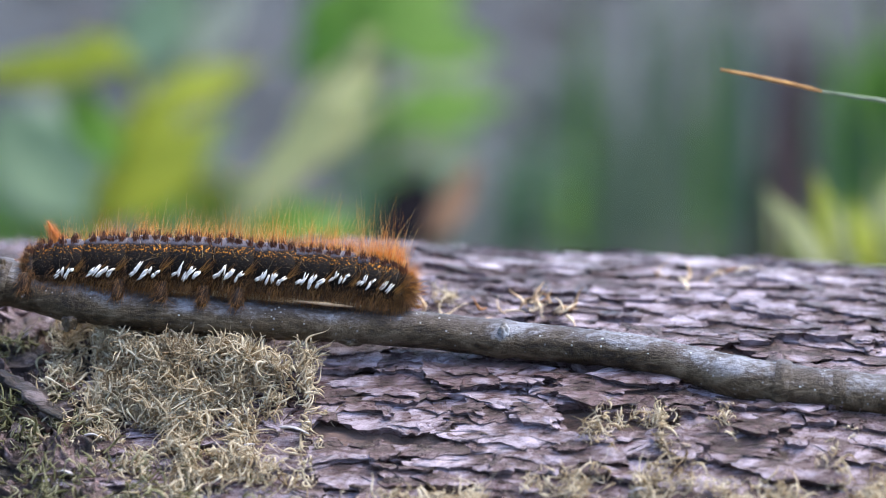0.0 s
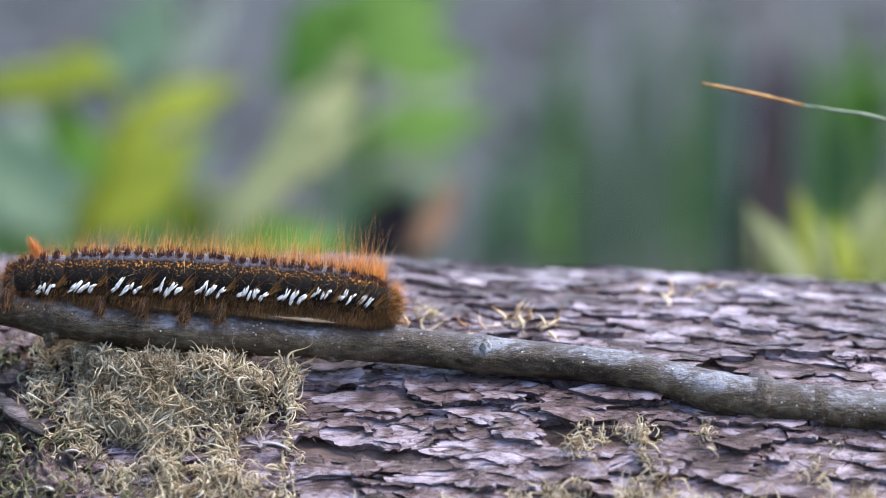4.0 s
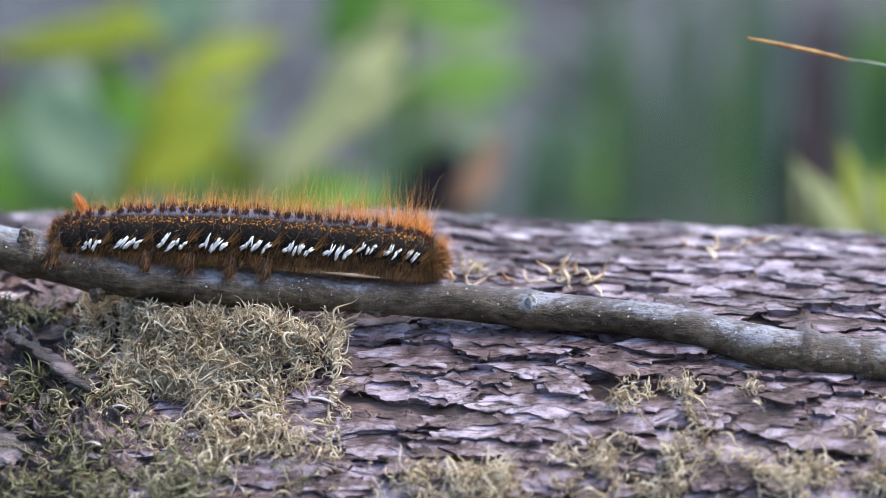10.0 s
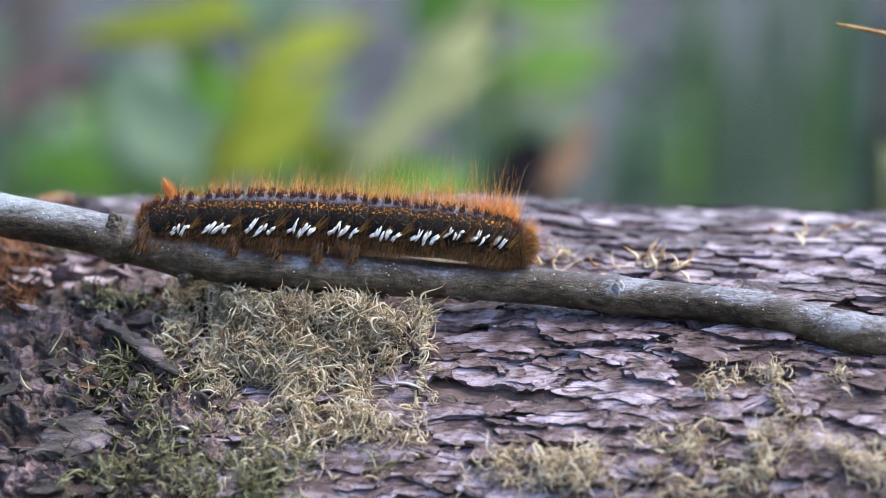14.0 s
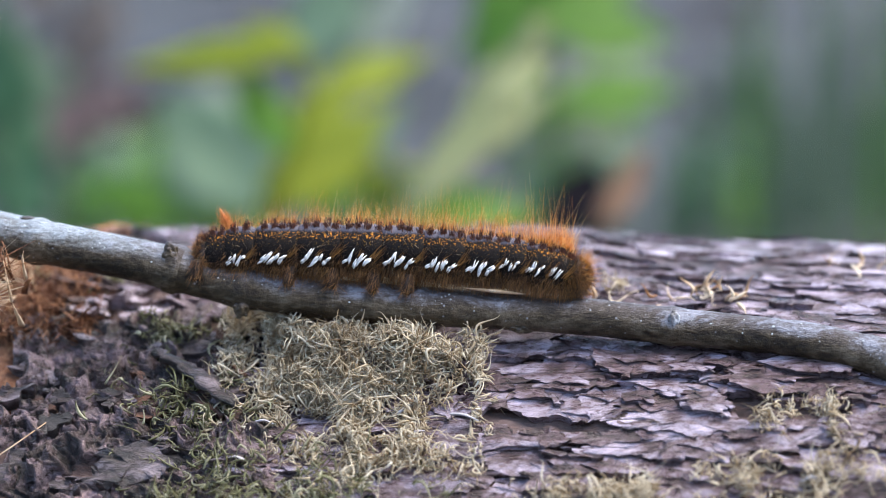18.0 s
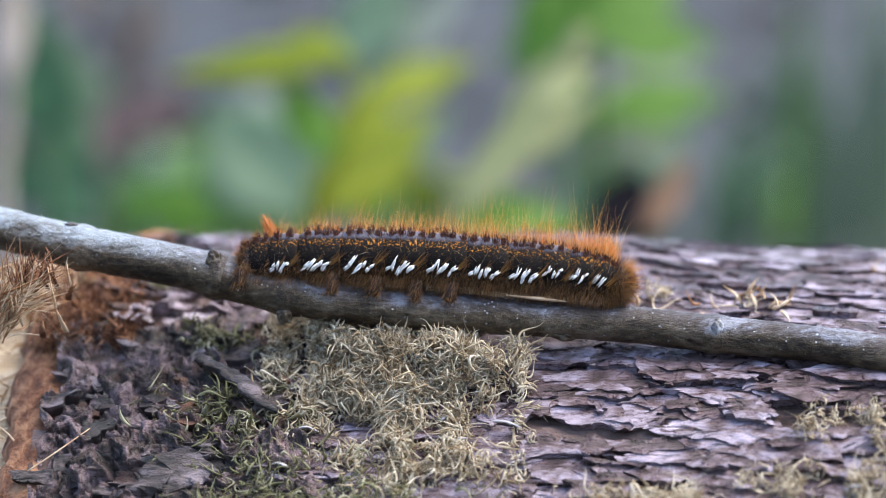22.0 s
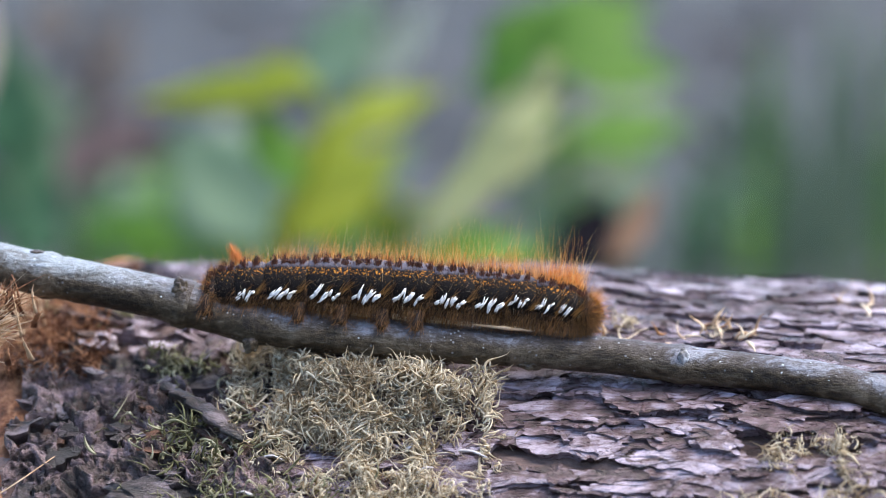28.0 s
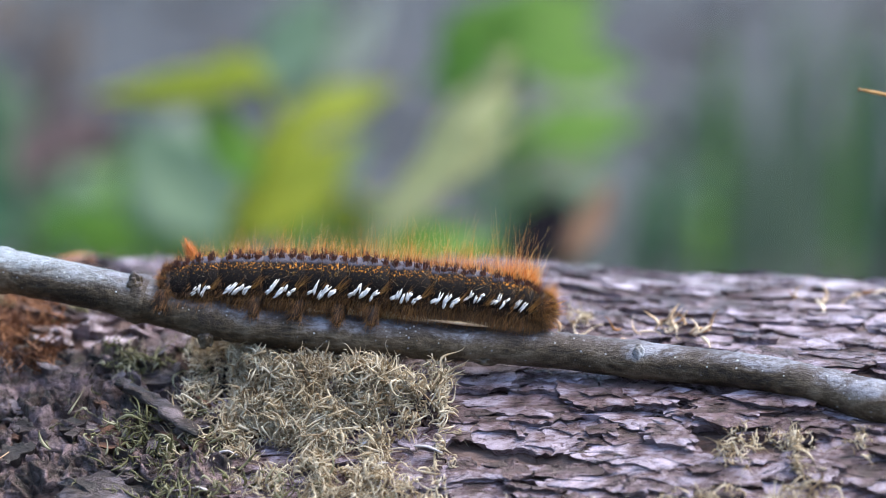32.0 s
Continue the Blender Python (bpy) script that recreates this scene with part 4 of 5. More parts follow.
def tuft(centre, way, n, length, radius, spread, foot, bend=(0, 0, 0)):
    b = centre + g.normal(0, foot * 0.001, (n, 3))
    d = unit(np.array(way)) + g.normal(0, spread, (n, 3))
    return strands(b, d, 0.001 * length * g.uniform(0.6, 1.15, n), 0.001 * radius * g.uniform(0.7, 1.3, n), np.array(bend) + g.normal(0, 0.06, (n, 3)), 3, 4, taper=0.9)


FRONT_END = []
for i in range(13):
    seg = part("body_ring", barrel(spine[i], high[i], wide[i] / 11.2, slope[i]), SKIN, cat, centre=at(*spine[i]))
    if i > 9:
        FRONT_END.append((seg, (0.5, 0.9, 0.9)[i - 10]))
    w = wide[i] / 11.2
    # golden back hair, longest towards the head
    front = i / 12.0
    top = 1.4 + 3.1 * min(1, front * 1.7) + (0.9 if i > 9 else 0)
    part("back_hair", join(hairs(i, int(40 * w + 60 * front * w), 1.15, 2.2, (0.5, top), 0.022, (0.05, 0, 0.35), 0.28, (0.05, 0, 0.05)),
                           hairs(i, int(11 * w), 1.2, 2.0, (top, top * 1.9), 0.015, (0.1, 0, 0.5), 0.3, (0.05, 0, 0.1))), HAIR_GOLD, seg, "golden orange back hair", kind="stuff")
    part("side_fuzz", hairs(i, int(170 * w), -0.6, 0.85, (0.3, 0.75), 0.028, (-0.35, 0, -0.1), 0.35, (0, 0, -0.1)), HAIR_BLACK, seg, "short black side hair", kind="stuff")
    part("skirt_hair", join(hairs(i, int(170 * w), -1.35, -0.62, (0.8, 2.1), 0.030, (-0.15, -0.35, -0.7), 0.42, (-0.1, 0, -0.3)),
                            hairs(i, int(60 * w), -0.75, -0.3, (0.5, 1.1), 0.028, (-0.3, -0.05, -0.7), 0.4, (0, 0, -0.2))), HAIR_BROWN, seg, "long brown hair along the feet", kind="stuff")
    part("joint_hair", join(*[tuft(on_body(i, xx, ww, 0.98), (-0.5, -0.5, -0.8), 26, 1.3, 0.030, 0.32, 0.30) for xx, ww in ((-0.95, -0.1), (-0.9, -0.45), (0.9, -0.55), (0.0, -0.7))]), HAIR_BROWN, seg, "brown hair between the rings", kind="stuff")
    part("pale_hair", hairs(i, int(7 * w), -0.4, 2.2, (1.5, 4.2), 0.012, (0, 0, 0.2), 0.5, (0, 0, 0)), HAIR_PALE, seg, "fine pale hair", kind="stuff")
    # dark maroon tufts along the grey back
    for x in ((-0.62, -0.15, 0.32, 0.78) if w > 2.4 else (-0.4, 0.4)):
        for a in (1.02 + g.uniform(-0.03, 0.03), 1.62):
            c = on_body(i, x + g.uniform(-0.06, 0.06), a, 0.97)
            part("back_tuft", tuft(c, (0, -0.5 * math.cos(a), 1), 70, 0.7 if i < 8 else 0.6, 0.085, 0.10, 0.32), HAIR_RED, seg)
    # white scale tufts with orange strokes above them
    if 1 < i < 12:
        big = 1.0 if 3 <= i <= 8 else 0.72
        many = 8 if 3 <= i <= 8 else 6
        for k in range(many):
            x = -0.74 + (1.30 / many) * k + g.uniform(-0.05, 0.05)
            a = -0.40 + 0.20 * (k % 3) / 2 + g.uniform(-0.05, 0.05) + (0.22 if i > 8 else 0)
            c = on_body(i, x, a, 1.07)
            L = big * g.uniform(1.25, 2.0) * (1.15 if k in (2, 3, 4) else 0.8)
            lean = np.array((0.62 + g.uniform(-0.3, 0.35) if k not in (0, many - 1) else 1.5, -0.05, 1.05))
            fan = []
            for q in range(3):
                way = unit(lean + g.normal(0, 0.14, 3))
                o = c + (q - 1) * 0.00013 * np.array((0.7, 0, -0.7)) + g.normal(0, 0.00007, 3)
                ends = [o - way * 0.0005 * L * g.uniform(0.7, 1.1), o + np.array((0, -0.00016, 0)), o + way * 0.0005 * L * g.uniform(0.6, 1.1)]
                fan.append(tube(smooth_path(ends, 5), np.array((0.06, 0.13, 0.16, 0.13, 0.04)) * 0.001 * big * g.uniform(0.8, 1.25), 5))
            part("white_scale", join(*fan), WHITE, seg)
        c = on_body(i, -0.10, -0.18, 1.03)
        part("orange_stroke", tuft(c, (0.75, -0.1, 0.8), 9, 1.7, 0.032, 0.14, 0.16), HAIR_STROKE, seg, kind="stuff")
        c = on_body(i, 0.60, -0.28, 1.03)
        part("orange_stroke", tuft(c, (0.75, -0.1, 0.8), 26, 3.0, 0.036, 0.12, 0.24), HAIR_STROKE, seg, kind="stuff")

# head: rounded, hairy, bent down to the twig
hc = at(-4.6, -2.5, 0)
bm = bmesh.new()
bmesh.ops.create_icosphere(bm, subdivisions=4, radius=1.0)
hv = np.array([q.co for q in bm.verts])
hf = [tuple(q.index for q in p.verts) for p in bm.faces]
bm.free()
hv = hv * (0.0024, 0.0030, 0.0030)
hv = hv * (1 + 0.05 * vnoise(hv * 500)[:, None])
head = part("head", (hc + hv, hf), HEAD_SKIN, cat, "brown hairy head bent down to the twig", centre=hc)
N = 3200
d = unit(g.normal(0, 1, (N, 3)) + np.array((0.2, -0.8, 0)))
part("head_hair", strands(hc + d * (0.0023, 0.0029, 0.0029), d + np.array((0.1, 0, -0.25)), g.uniform(0.0005, 0.0013, N), 0.000028, g.normal(0, 0.15, (N, 3)) + np.array((0, 0, -0.2)), 4, 3), HAIR_BROWN, head, "dense brown head hair", kind="stuff")
N = 260
d = unit(np.stack([g.uniform(0.3, 1, N), g.normal(0, 0.5, N), g.normal(0.5, 0.5, N)], 1))
part("face_hair", strands(hc + d * (0.0023, 0.0029, 0.0030), d + np.array((0.1, 0, 0.2)), g.uniform(0.001, 0.0028, N), 0.000018, g.normal(0, 0.15, (N, 3)), 4, 3), HAIR_GOLD, head, "golden hair round the head", kind="stuff")
tc2 = at(-63.0, 0.0, 0)
bm = bmesh.new()
bmesh.ops.create_icosphere(bm, subdivisions=4, radius=1.0)
tv2 = np.array([q.co for q in bm.verts]) * (0.0022, 0.0031, 0.0034)
tf2 = [tuple(q.index for q in p.verts) for p in bm.faces]
bm.free()
tail = part("tail_end", (tc2 + tv2, tf2), HEAD_SKIN, cat, "rounded hairy tail end", centre=tc2)
N = 1500
d = unit(g.normal(0, 1, (N, 3)) + np.array((-0.5, -0.4, 0)))
part("tail_hair", strands(tc2 + d * (0.0021, 0.0030, 0.0033), d + np.array((-0.15, 0, -0.25)), g.uniform(0.0004, 0.0013, N), 0.000028, g.normal(0, 0.15, (N, 3)) + np.array((0, 0, -0.2)), 4, 3), HAIR_BROWN, tail, "brown hair round the tail", kind="stuff")
N = 160
d = unit(np.stack([-g.uniform(0.2, 1, N), g.normal(0, 0.5, N), g.normal(0.3, 0.6, N)], 1))
part("tail_fringe", strands(tc2 + d * (0.0021, 0.0030, 0.0033), d, g.uniform(0.0006, 0.0016, N), 0.00002, g.normal(0, 0.15, (N, 3)), 4, 3), HAIR_GOLD, tail, "golden fringe round the tail", kind="stuff")
# orange brush behind the head and the pointed tuft at the tail
c = on_body(11, 0.4, 1.5, 0.95)
part("neck_brush", join(tuft(c, (0.35, 0, 1), 230, 2.9, 0.022, 0.35, 0.75), tuft(on_body(10, 0.2, 1.4, 0.95), (0.25, 0, 1), 170, 2.6, 0.022, 0.3, 0.7)), HAIR_GOLD, cat, "bright orange brush behind the head", kind="stuff")
c = at(-59.1, 4.7, 0)
tail_way = unit(SIDE * -0.52 + OVER * 1.0)
horn = part("tail_tuft", tube(smooth_path([c - tail_way * 0.0012, c + tail_way * 0.001, c + tail_way * 0.0038], 9), np.array((1.1, 0.9, 0.8, 0.7, 0.58, 0.45, 0.3, 0.16, 0.04)) * 0.001, 12, 0.00006, 2500), HAIR_ORANGE, cat, "pointed orange tuft on the tail")
part("tuft_hair", tuft(c - tail_way * 0.0008, tail_way, 220, 4.0, 0.035, 0.08, 0.42), HAIR_ORANGE, horn, kind="stuff")
FRONT_END.append((head, 1.0))
# legs
PROLEG = plain_material("proleg_skin", ((0.3, (0.012, 0.006, 0.004)), (0.7, (0.05, 0.024, 0.011))), 600, 0.6, 0.4, 0.0002)
for (a, b), s in (((-63.8, -2.6), 1), ((-49.2, -3.5), 1), ((-42.4, -3.8), 1), ((-35.9, -4.5), 1), ((-30.5, -4.7), 1)):
    for dd in (-3.2, 3.2):
        p = [at(a, b + 2.0, 0.72 * dd), at(a - 0.2, b + 0.6, 0.95 * dd), at(a - 0.4, b - 0.8, 1.0 * dd)]
        leg = part("proleg", tube(smooth_path(p, 8), np.array((1.1, 1.1, 1.05, 1.0, 0.9, 0.85, 0.8, 0.6)) * 0.001, 12, 0.0001, 900), PROLEG, cat, "stubby hairy foot gripping the twig")
        if dd < 0:
            N = 120
            ww = g.uniform(0, 2 * np.pi, N)
            bb = np.array([at(a - 0.1 + 0.85 * math.cos(q), b + g.uniform(-0.4, 2.4), dd - abs(0.9 * math.sin(q)) * 0.8) for q in ww])
            part("foot_hair", strands(bb, np.stack([0.3 * np.cos(ww) - 0.35, -0.30 - 0 * ww, -1 + 0 * ww], 1) + g.normal(0, 0.38, (N, 3)), g.uniform(0.0009, 0.0024, N), 0.000034, g.normal(0, 0.12, (N, 3)), 4, 3), HAIR_BROWN, leg, "brown hair over the foot", kind="stuff")
for a, b in ((-12.1, -5.0), (-10.0, -5.4), (-7.7, -5.5)):
    for dd in (-1.6, 1.6):
        p = [at(a, b + 1.6, dd), at(a + 0.5, b + 0.5, dd * 1.3), at(a + 0.2, b - 0.5, dd * 1.2)]
        part("leg", tube(smooth_path(p, 7), np.linspace(0.55, 0.15, 7) * 0.001, 8), INNER, cat, "short jointed brown leg")

# ---- plants behind the log ----


def leaf_material(name, stops, through=0.45, rough=0.55, scale=25):
    return plain_material(name, stops, scale, rough, 0.3, 0.002, through=through, specular=0.35)


rng = np.random.default_rng(11)
LEAF_YELLOW = leaf_material("yellow_green_leaf", ((0.35, (0.216, 0.279, 0.018)), (0.65, (0.346, 0.388, 0.032))))
LEAF_GREEN = leaf_material("fresh_green_leaf", ((0.35, (0.074, 0.186, 0.017)), (0.65, (0.134, 0.290, 0.028))))
LEAF_TEAL = leaf_material("blue_green_leaf", ((0.35, (0.099, 0.171, 0.099)), (0.65, (0.172, 0.263, 0.157))), 0.3)
LEAF_DARK = leaf_material("dark_green_leaf", ((0.35, (0.02, 0.07, 0.03)), (0.65, (0.04, 0.12, 0.05))), 0.3)
LEAF_PALE = leaf_material("pale_leaf", ((0.35, (0.217, 0.250, 0.102)), (0.65, (0.307, 0.328, 0.156))), 0.3)
LEAF_DEAD = leaf_material("dead_leaf", ((0.35, (0.13, 0.072, 0.040)), (0.65, (0.24, 0.135, 0.075))), 0.3)
LEAF_RUST = leaf_material("rust_leaf", ((0.35, (0.055, 0.036, 0.036)), (0.65, (0.11, 0.07, 0.066))), 0.2)
LEAF_DULL = leaf_material("dull_grass", ((0.35, (0.10, 0.145, 0.09)), (0.65, (0.17, 0.225, 0.14))), 0.3)
LEAF_WHITISH = leaf_material("whitish_leaf", ((0.35, (0.207, 0.248, 0.200)), (0.65, (0.304, 0.345, 0.285))), 0.3)
LEAF_GRASS = leaf_material("olive_grass", ((0.35, (0.13, 0.17, 0.035)), (0.65, (0.20, 0.24, 0.06))), 0.35)
# almost black, dull colour that paints the shade of a gap between plants
LEAF_GAP_SHADE = plain_material("gap_shade", ((0.35, (0.005, 0.0045, 0.006)), (0.65, (0.014, 0.012, 0.015))), 25, 0.9, 0.3, 0.002, specular=0.03)
STRAW = leaf_material("straw", ((0.35, (0.32, 0.26, 0.20)), (0.65, (0.48, 0.40, 0.33))), 0.2)
LEAF_BEIGE = leaf_material("beige_leaf", ((0.35, (0.085, 0.070, 0.060)), (0.65, (0.15, 0.125, 0.108))), 0.25)


def leaf_mesh(p, q, width, curl=0.15, face=None, fold=0.18, kind="leaf"):
    """A leaf from p to q with a folded midrib and a pointed tip."""
    p, q = np.asarray(p, float), np.asarray(q, float)
    d = q - p
    L = np.linalg.norm(d)
    d = d / L
    nrm = -AHEAD * 0.85 + np.array((0, 0, 0.4)) if face is None else np.asarray(face, float)
    s = unit(np.cross(d, nrm))
    nrm = np.cross(s, d)
    ts = np.linspace(0, 1, 13)
    v = []
    for t in ts:
        if kind == "leaf":
            w = 0.5 * width * (math.sin(math.pi * t ** 0.8) ** 1.25 + 0.03)
        elif kind == "spike":
            w = 0.5 * width * (1 - 0.97 * t ** 2.4)
        else:
            w = 0.5 * width * (1 - 0.95 * t ** 4) * (0.55 + 0.45 * min(1, t * 3))
        for x in (-1, -0.5, 0, 0.5, 1):
            edge = 0.04 * w * math.sin(40 * t) if abs(x) == 1 else 0
            v.append(p + d * (L * t) + s * (x * w + x * edge) + nrm * (fold * w * abs(x) - curl * L * t * t + 0.0002))
    top = np.array(v)
    n = len(top)
    low = top - nrm * 0.0004
    f = [(i * 5 + j, i * 5 + j + 1, i * 5 + j + 6, i * 5 + j + 5) for i in range(12) for j in range(4)]
    f2 = [tuple(n + k for k in q[::-1]) for q in f]
    rim = [i * 5 for i in range(13)] + [60 + j for j in range(1, 5)] + [i * 5 + 4 for i in range(11, -1, -1)] + [3, 2, 1]
    f3 = [(rim[i], rim[(i + 1) % len(rim)], n + rim[(i + 1) % len(rim)], n + rim[i]) for i in range(len(rim))]
    return np.vstack([top, low]), f + f2 + f3


def plant(name, label, category, stalk, leaves, d, thick=0.002, stalk_mat=None, group=""):
    """A stalk through the points of the view, d metres behind, down to the ground, with its leaves."""
    pts = [beyond(p, d) for p in stalk]
    foot = pts[0].copy()
    foot[2] = 0.03 * max(0.0, foot[1] - 0.4) - 0.004
    if pts[0][2] - foot[2] < 0.02:
        pts = [foot] + pts[1:]
    else:
        pts = [foot] + pts
    ob = thing(name, foot, label, category, group)
    part("stalk", tube(smooth_path(pts, 24), np.linspace(thick, thick * 0.5, 24), 8), stalk_mat or LEAF_GREEN, ob)
    for a, b, w, m, kind in leaves:
        dd = d + rng.uniform(-0.02, 0.02)
        for k in range(2 if w > 0.013 else 0):
            # smaller leaves beside it
            p = np.array(a) + (np.array(b) - np.array(a)) * rng.uniform(0.0, 0.25) + rng.normal(0, 1.0, 2)
            q = np.array(b) + rng.normal(0, 4.5, 2)
            part("leaf", leaf_mesh(beyond(p, dd), beyond(p + (q - p) * rng.uniform(0.55, 1.0), dd + rng.uniform(-0.03, 0.03)), w * rng.uniform(0.45, 0.7), rng.uniform(0.0, 0.15), None, 0.2, kind), m, ob)
        w = w * 0.85
        part("leaf", leaf_mesh(beyond(a, dd), beyond(b, dd + rng.uniform(-0.02, 0.03)), w, rng.uniform(0.02, 0.14), None, 0.18, kind), m, ob)
    return ob


Yl, Gr, Te, Dk, Pa, De, Ru = LEAF_YELLOW, LEAF_GREEN, LEAF_TEAL, LEAF_DARK, LEAF_PALE, LEAF_DEAD, LEAF_RUST


def herb(name, label, category, stalk, leaves, d, thick, stalk_mat):
    """A plant d metres behind the plane; stalk and leaves (from, to, width, material) in mm on that plane, in line with the lens."""
    k = (REACH + d) / REACH
    pts = [beyond(p, d) for p in stalk]
    foot = pts[0].copy()
    foot[2] = 0.03 * max(0.0, foot[1] - 0.4) - 0.004
    pts = [foot] + pts
    ob = thing(name, foot, label, category)
    stem = smooth_path(pts, 30)
    part("stalk", tube(stem, np.linspace(thick, thick * 0.6, 30) * 0.001 * k, 8), stalk_mat, ob)
    for i, (p, q, w, m) in enumerate(leaves):
        dd = d + 0.012 * ((i * 7) % 5 - 2)
        base = beyond(p, dd)
        near_stem = stem[int(np.argmin(np.linalg.norm(stem - base, axis=1)))]
        if np.linalg.norm(near_stem - base) > 0.002:
            part("petiole", tube(smooth_path([near_stem, 0.5 * (near_stem + base) - np.array((0, 0, 0.002)), base], 8), 0.0006, 6), stalk_mat, ob)
        part("leaf", leaf_mesh(base, beyond(q, dd + 0.01), w * 0.001 * k, 0.03 + 0.02 * (i % 3), None, 0.18), m, ob)
    return ob


herb("leafy_plant", "yellow-green leafy seedling standing behind the log", "plant",
     ((-53.5, 5.0), (-50.4, 13.0), (-47.7, 20.2), (-46.3, 27.3), (-47.9, 33.1)),
     (((-46.3, 33.4), (-77.1, 30.7), 6.6, Yl),
      ((-47.9, 32.2), (-57.1, 38.0), 5.4, Yl),
      ((-46.5, 25.1), (-26.7, 33.4), 7.9, Yl),
      ((-51.7, 7.7), (-33.4, 25.1), 10.7, Yl),
      ((-50.4, 13.9), (-39.2, 30.0), 9.8, Yl),
      ((-49.5, 16.6), (-58.8, 30.9), 7.1, Gr),
      ((-51.7, 5.9), (-46.3, 21.1), 8.0, Yl)), 0.36, 1.1, Yl)
herb("leafy_plant", "blue-green broad-leaved herb behind the log", "plant",
     ((-57.9, 4.1), (-60.6, 11.2), (-62.4, 19.3), (-62.0, 25.5)),
     (((-53.0, 7.7), (-70.4, 26.4), 20.5, Te),
      ((-61.5, 20.2), (-62.2, 29.1), 6.2, LEAF_WHITISH),
      ((-63.3, 5.9), (-85.6, 12.6), 9.8, Gr),
      ((-66.9, 5.0), (-49.0, 13.9), 9.8, Gr),
      ((-58.8, 13.9), (-51.7, 23.3), 8.0, Te)), 0.50, 1.2, Te)
herb("leafy_plant", "teal herb with pale undersides behind the log", "plant",
     ((-39.2, 4.1), (-41.9, 13.9), (-42.8, 25.5), (-39.2, 38.0)),
     (((-48.6, 30.0), (-37.9, 48.8), 11.6, Te),
      ((-39.2, 30.0), (-29.4, 47.9), 6.2, LEAF_WHITISH),
      ((-42.8, 13.9), (-31.2, 26.4), 8.0, Te),
      ((-46.3, 5.9), (-39.2, 15.7), 7.1, Gr)), 0.55, 1.2, Te)
herb("flower_stalk", "pale green flower stalk leaning behind the log", "plant",
     ((-32.1, 5.9), (-26.7, 13.9), (-20.4, 22.9), (-15.1, 30.9), (-10.6, 38.0)),
     (((-30.3, 7.7), (-13.8, 28.2), 7.0, Pa),
      ((-23.6, 16.6), (-8.7, 38.9), 7.9, Pa),
      ((-24.0, 14.8), (-7.1, 27.8), 5.4, Pa),
      ((-18.7, 24.2), (-7.9, 32.7), 4.9, Pa),
      ((-34.7, 5.0), (-15.1, 12.1), 6.2, Gr),
      ((-25.8, 5.0), (-9.7, 9.0), 5.4, Gr)), 0.30, 1.4, Pa)
herb("leafy_plant", "bright green leafy shoot behind the log", "plant",
     ((-6.2, 3.2), (-7.1, 13.9), (-7.9, 25.5), (-9.3, 36.2), (-10.6, 45.2)),
     (((-11.5, 37.1), (-24.0, 32.7), 8.0, Gr),
      ((-18.7, 30.0), (-6.2, 49.6), 15.2, Gr),
      ((-11.5, 39.8), (6.3, 47.0), 13.4, Gr),
      ((-10.6, 38.0), (11.7, 34.9), 10.7, Gr),
      ((-8.8, 26.4), (9.9, 33.6), 6.7, LEAF_WHITISH),
      ((-7.9, 24.2), (13.5, 28.2), 8.9, Gr),
      ((-7.9, 21.1), (7.2, 17.5), 7.1, LEAF_DULL),
      ((-16.9, 13.0), (-0.8, 23.3), 9.8, LEAF_DULL)), 0.50, 1.2, Gr)
herb("dead_leaf", "curled orange-brown dead leaf on a stem", "leaf",
     ((0.1, 3.2), (1.4, 7.7)),
     (((0.3, 5.4), (6.8, 17.9), 5.2, De),
      ((-0.4, 5.0), (2.8, 11.2), 3.6, De)), 0.32, 0.6, De)
herb("leafy_plant", "dark green broad-leaved herb in the shade", "plant",
     ((-95.4, 5.0), (-96.3, 16.6), (-97.2, 30.0), (-98.1, 40.7)),
     (((-96.3, 19.3), (-98.1, 42.5), 13.4, Dk),
      ((-95.4, 21.1), (-91.0, 36.2), 8.0, Dk),
      ((-96.3, 13.9), (-89.2, 25.5), 10.7, Dk),
      ((-96.3, 9.5), (-106.2, 21.1), 10.7, Dk)), 0.45, 1.6, Dk)
herb("leafy_plant", "dull green herb in deep shade", "plant",
     ((-82.1, 5.0), (-82.9, 16.6), (-84.7, 30.0)),
     (((-82.1, 5.9), (-98.1, 17.5), 15.2, Dk),
      ((-82.9, 12.1), (-89.2, 32.7), 15.2, LEAF_DULL),
      ((-82.1, 7.7), (-66.9, 13.9), 10.7, Dk),
      ((-83.8, 20.2), (-74.0, 29.1), 11.6, LEAF_RUST)), 0.8, 1.2, Dk)
# dark leaves put into the gap stand in for its shade
herb("leafy_plant", "dark green herb added to darken the gap behind the shoots", "plant",
     ((-3.5, 4.1), (-3.0, 7.7), (-2.6, 12.1)),
     (((-3.5, 5.0), (-11.5, 13.0), 10.7, Dk),
      ((-3.0, 5.0), (2.8, 12.1), 9.8, Dk),
      ((-18.7, 4.1), (-6.2, 7.7), 6.2, Gr)), 0.62, 1.0, Dk)
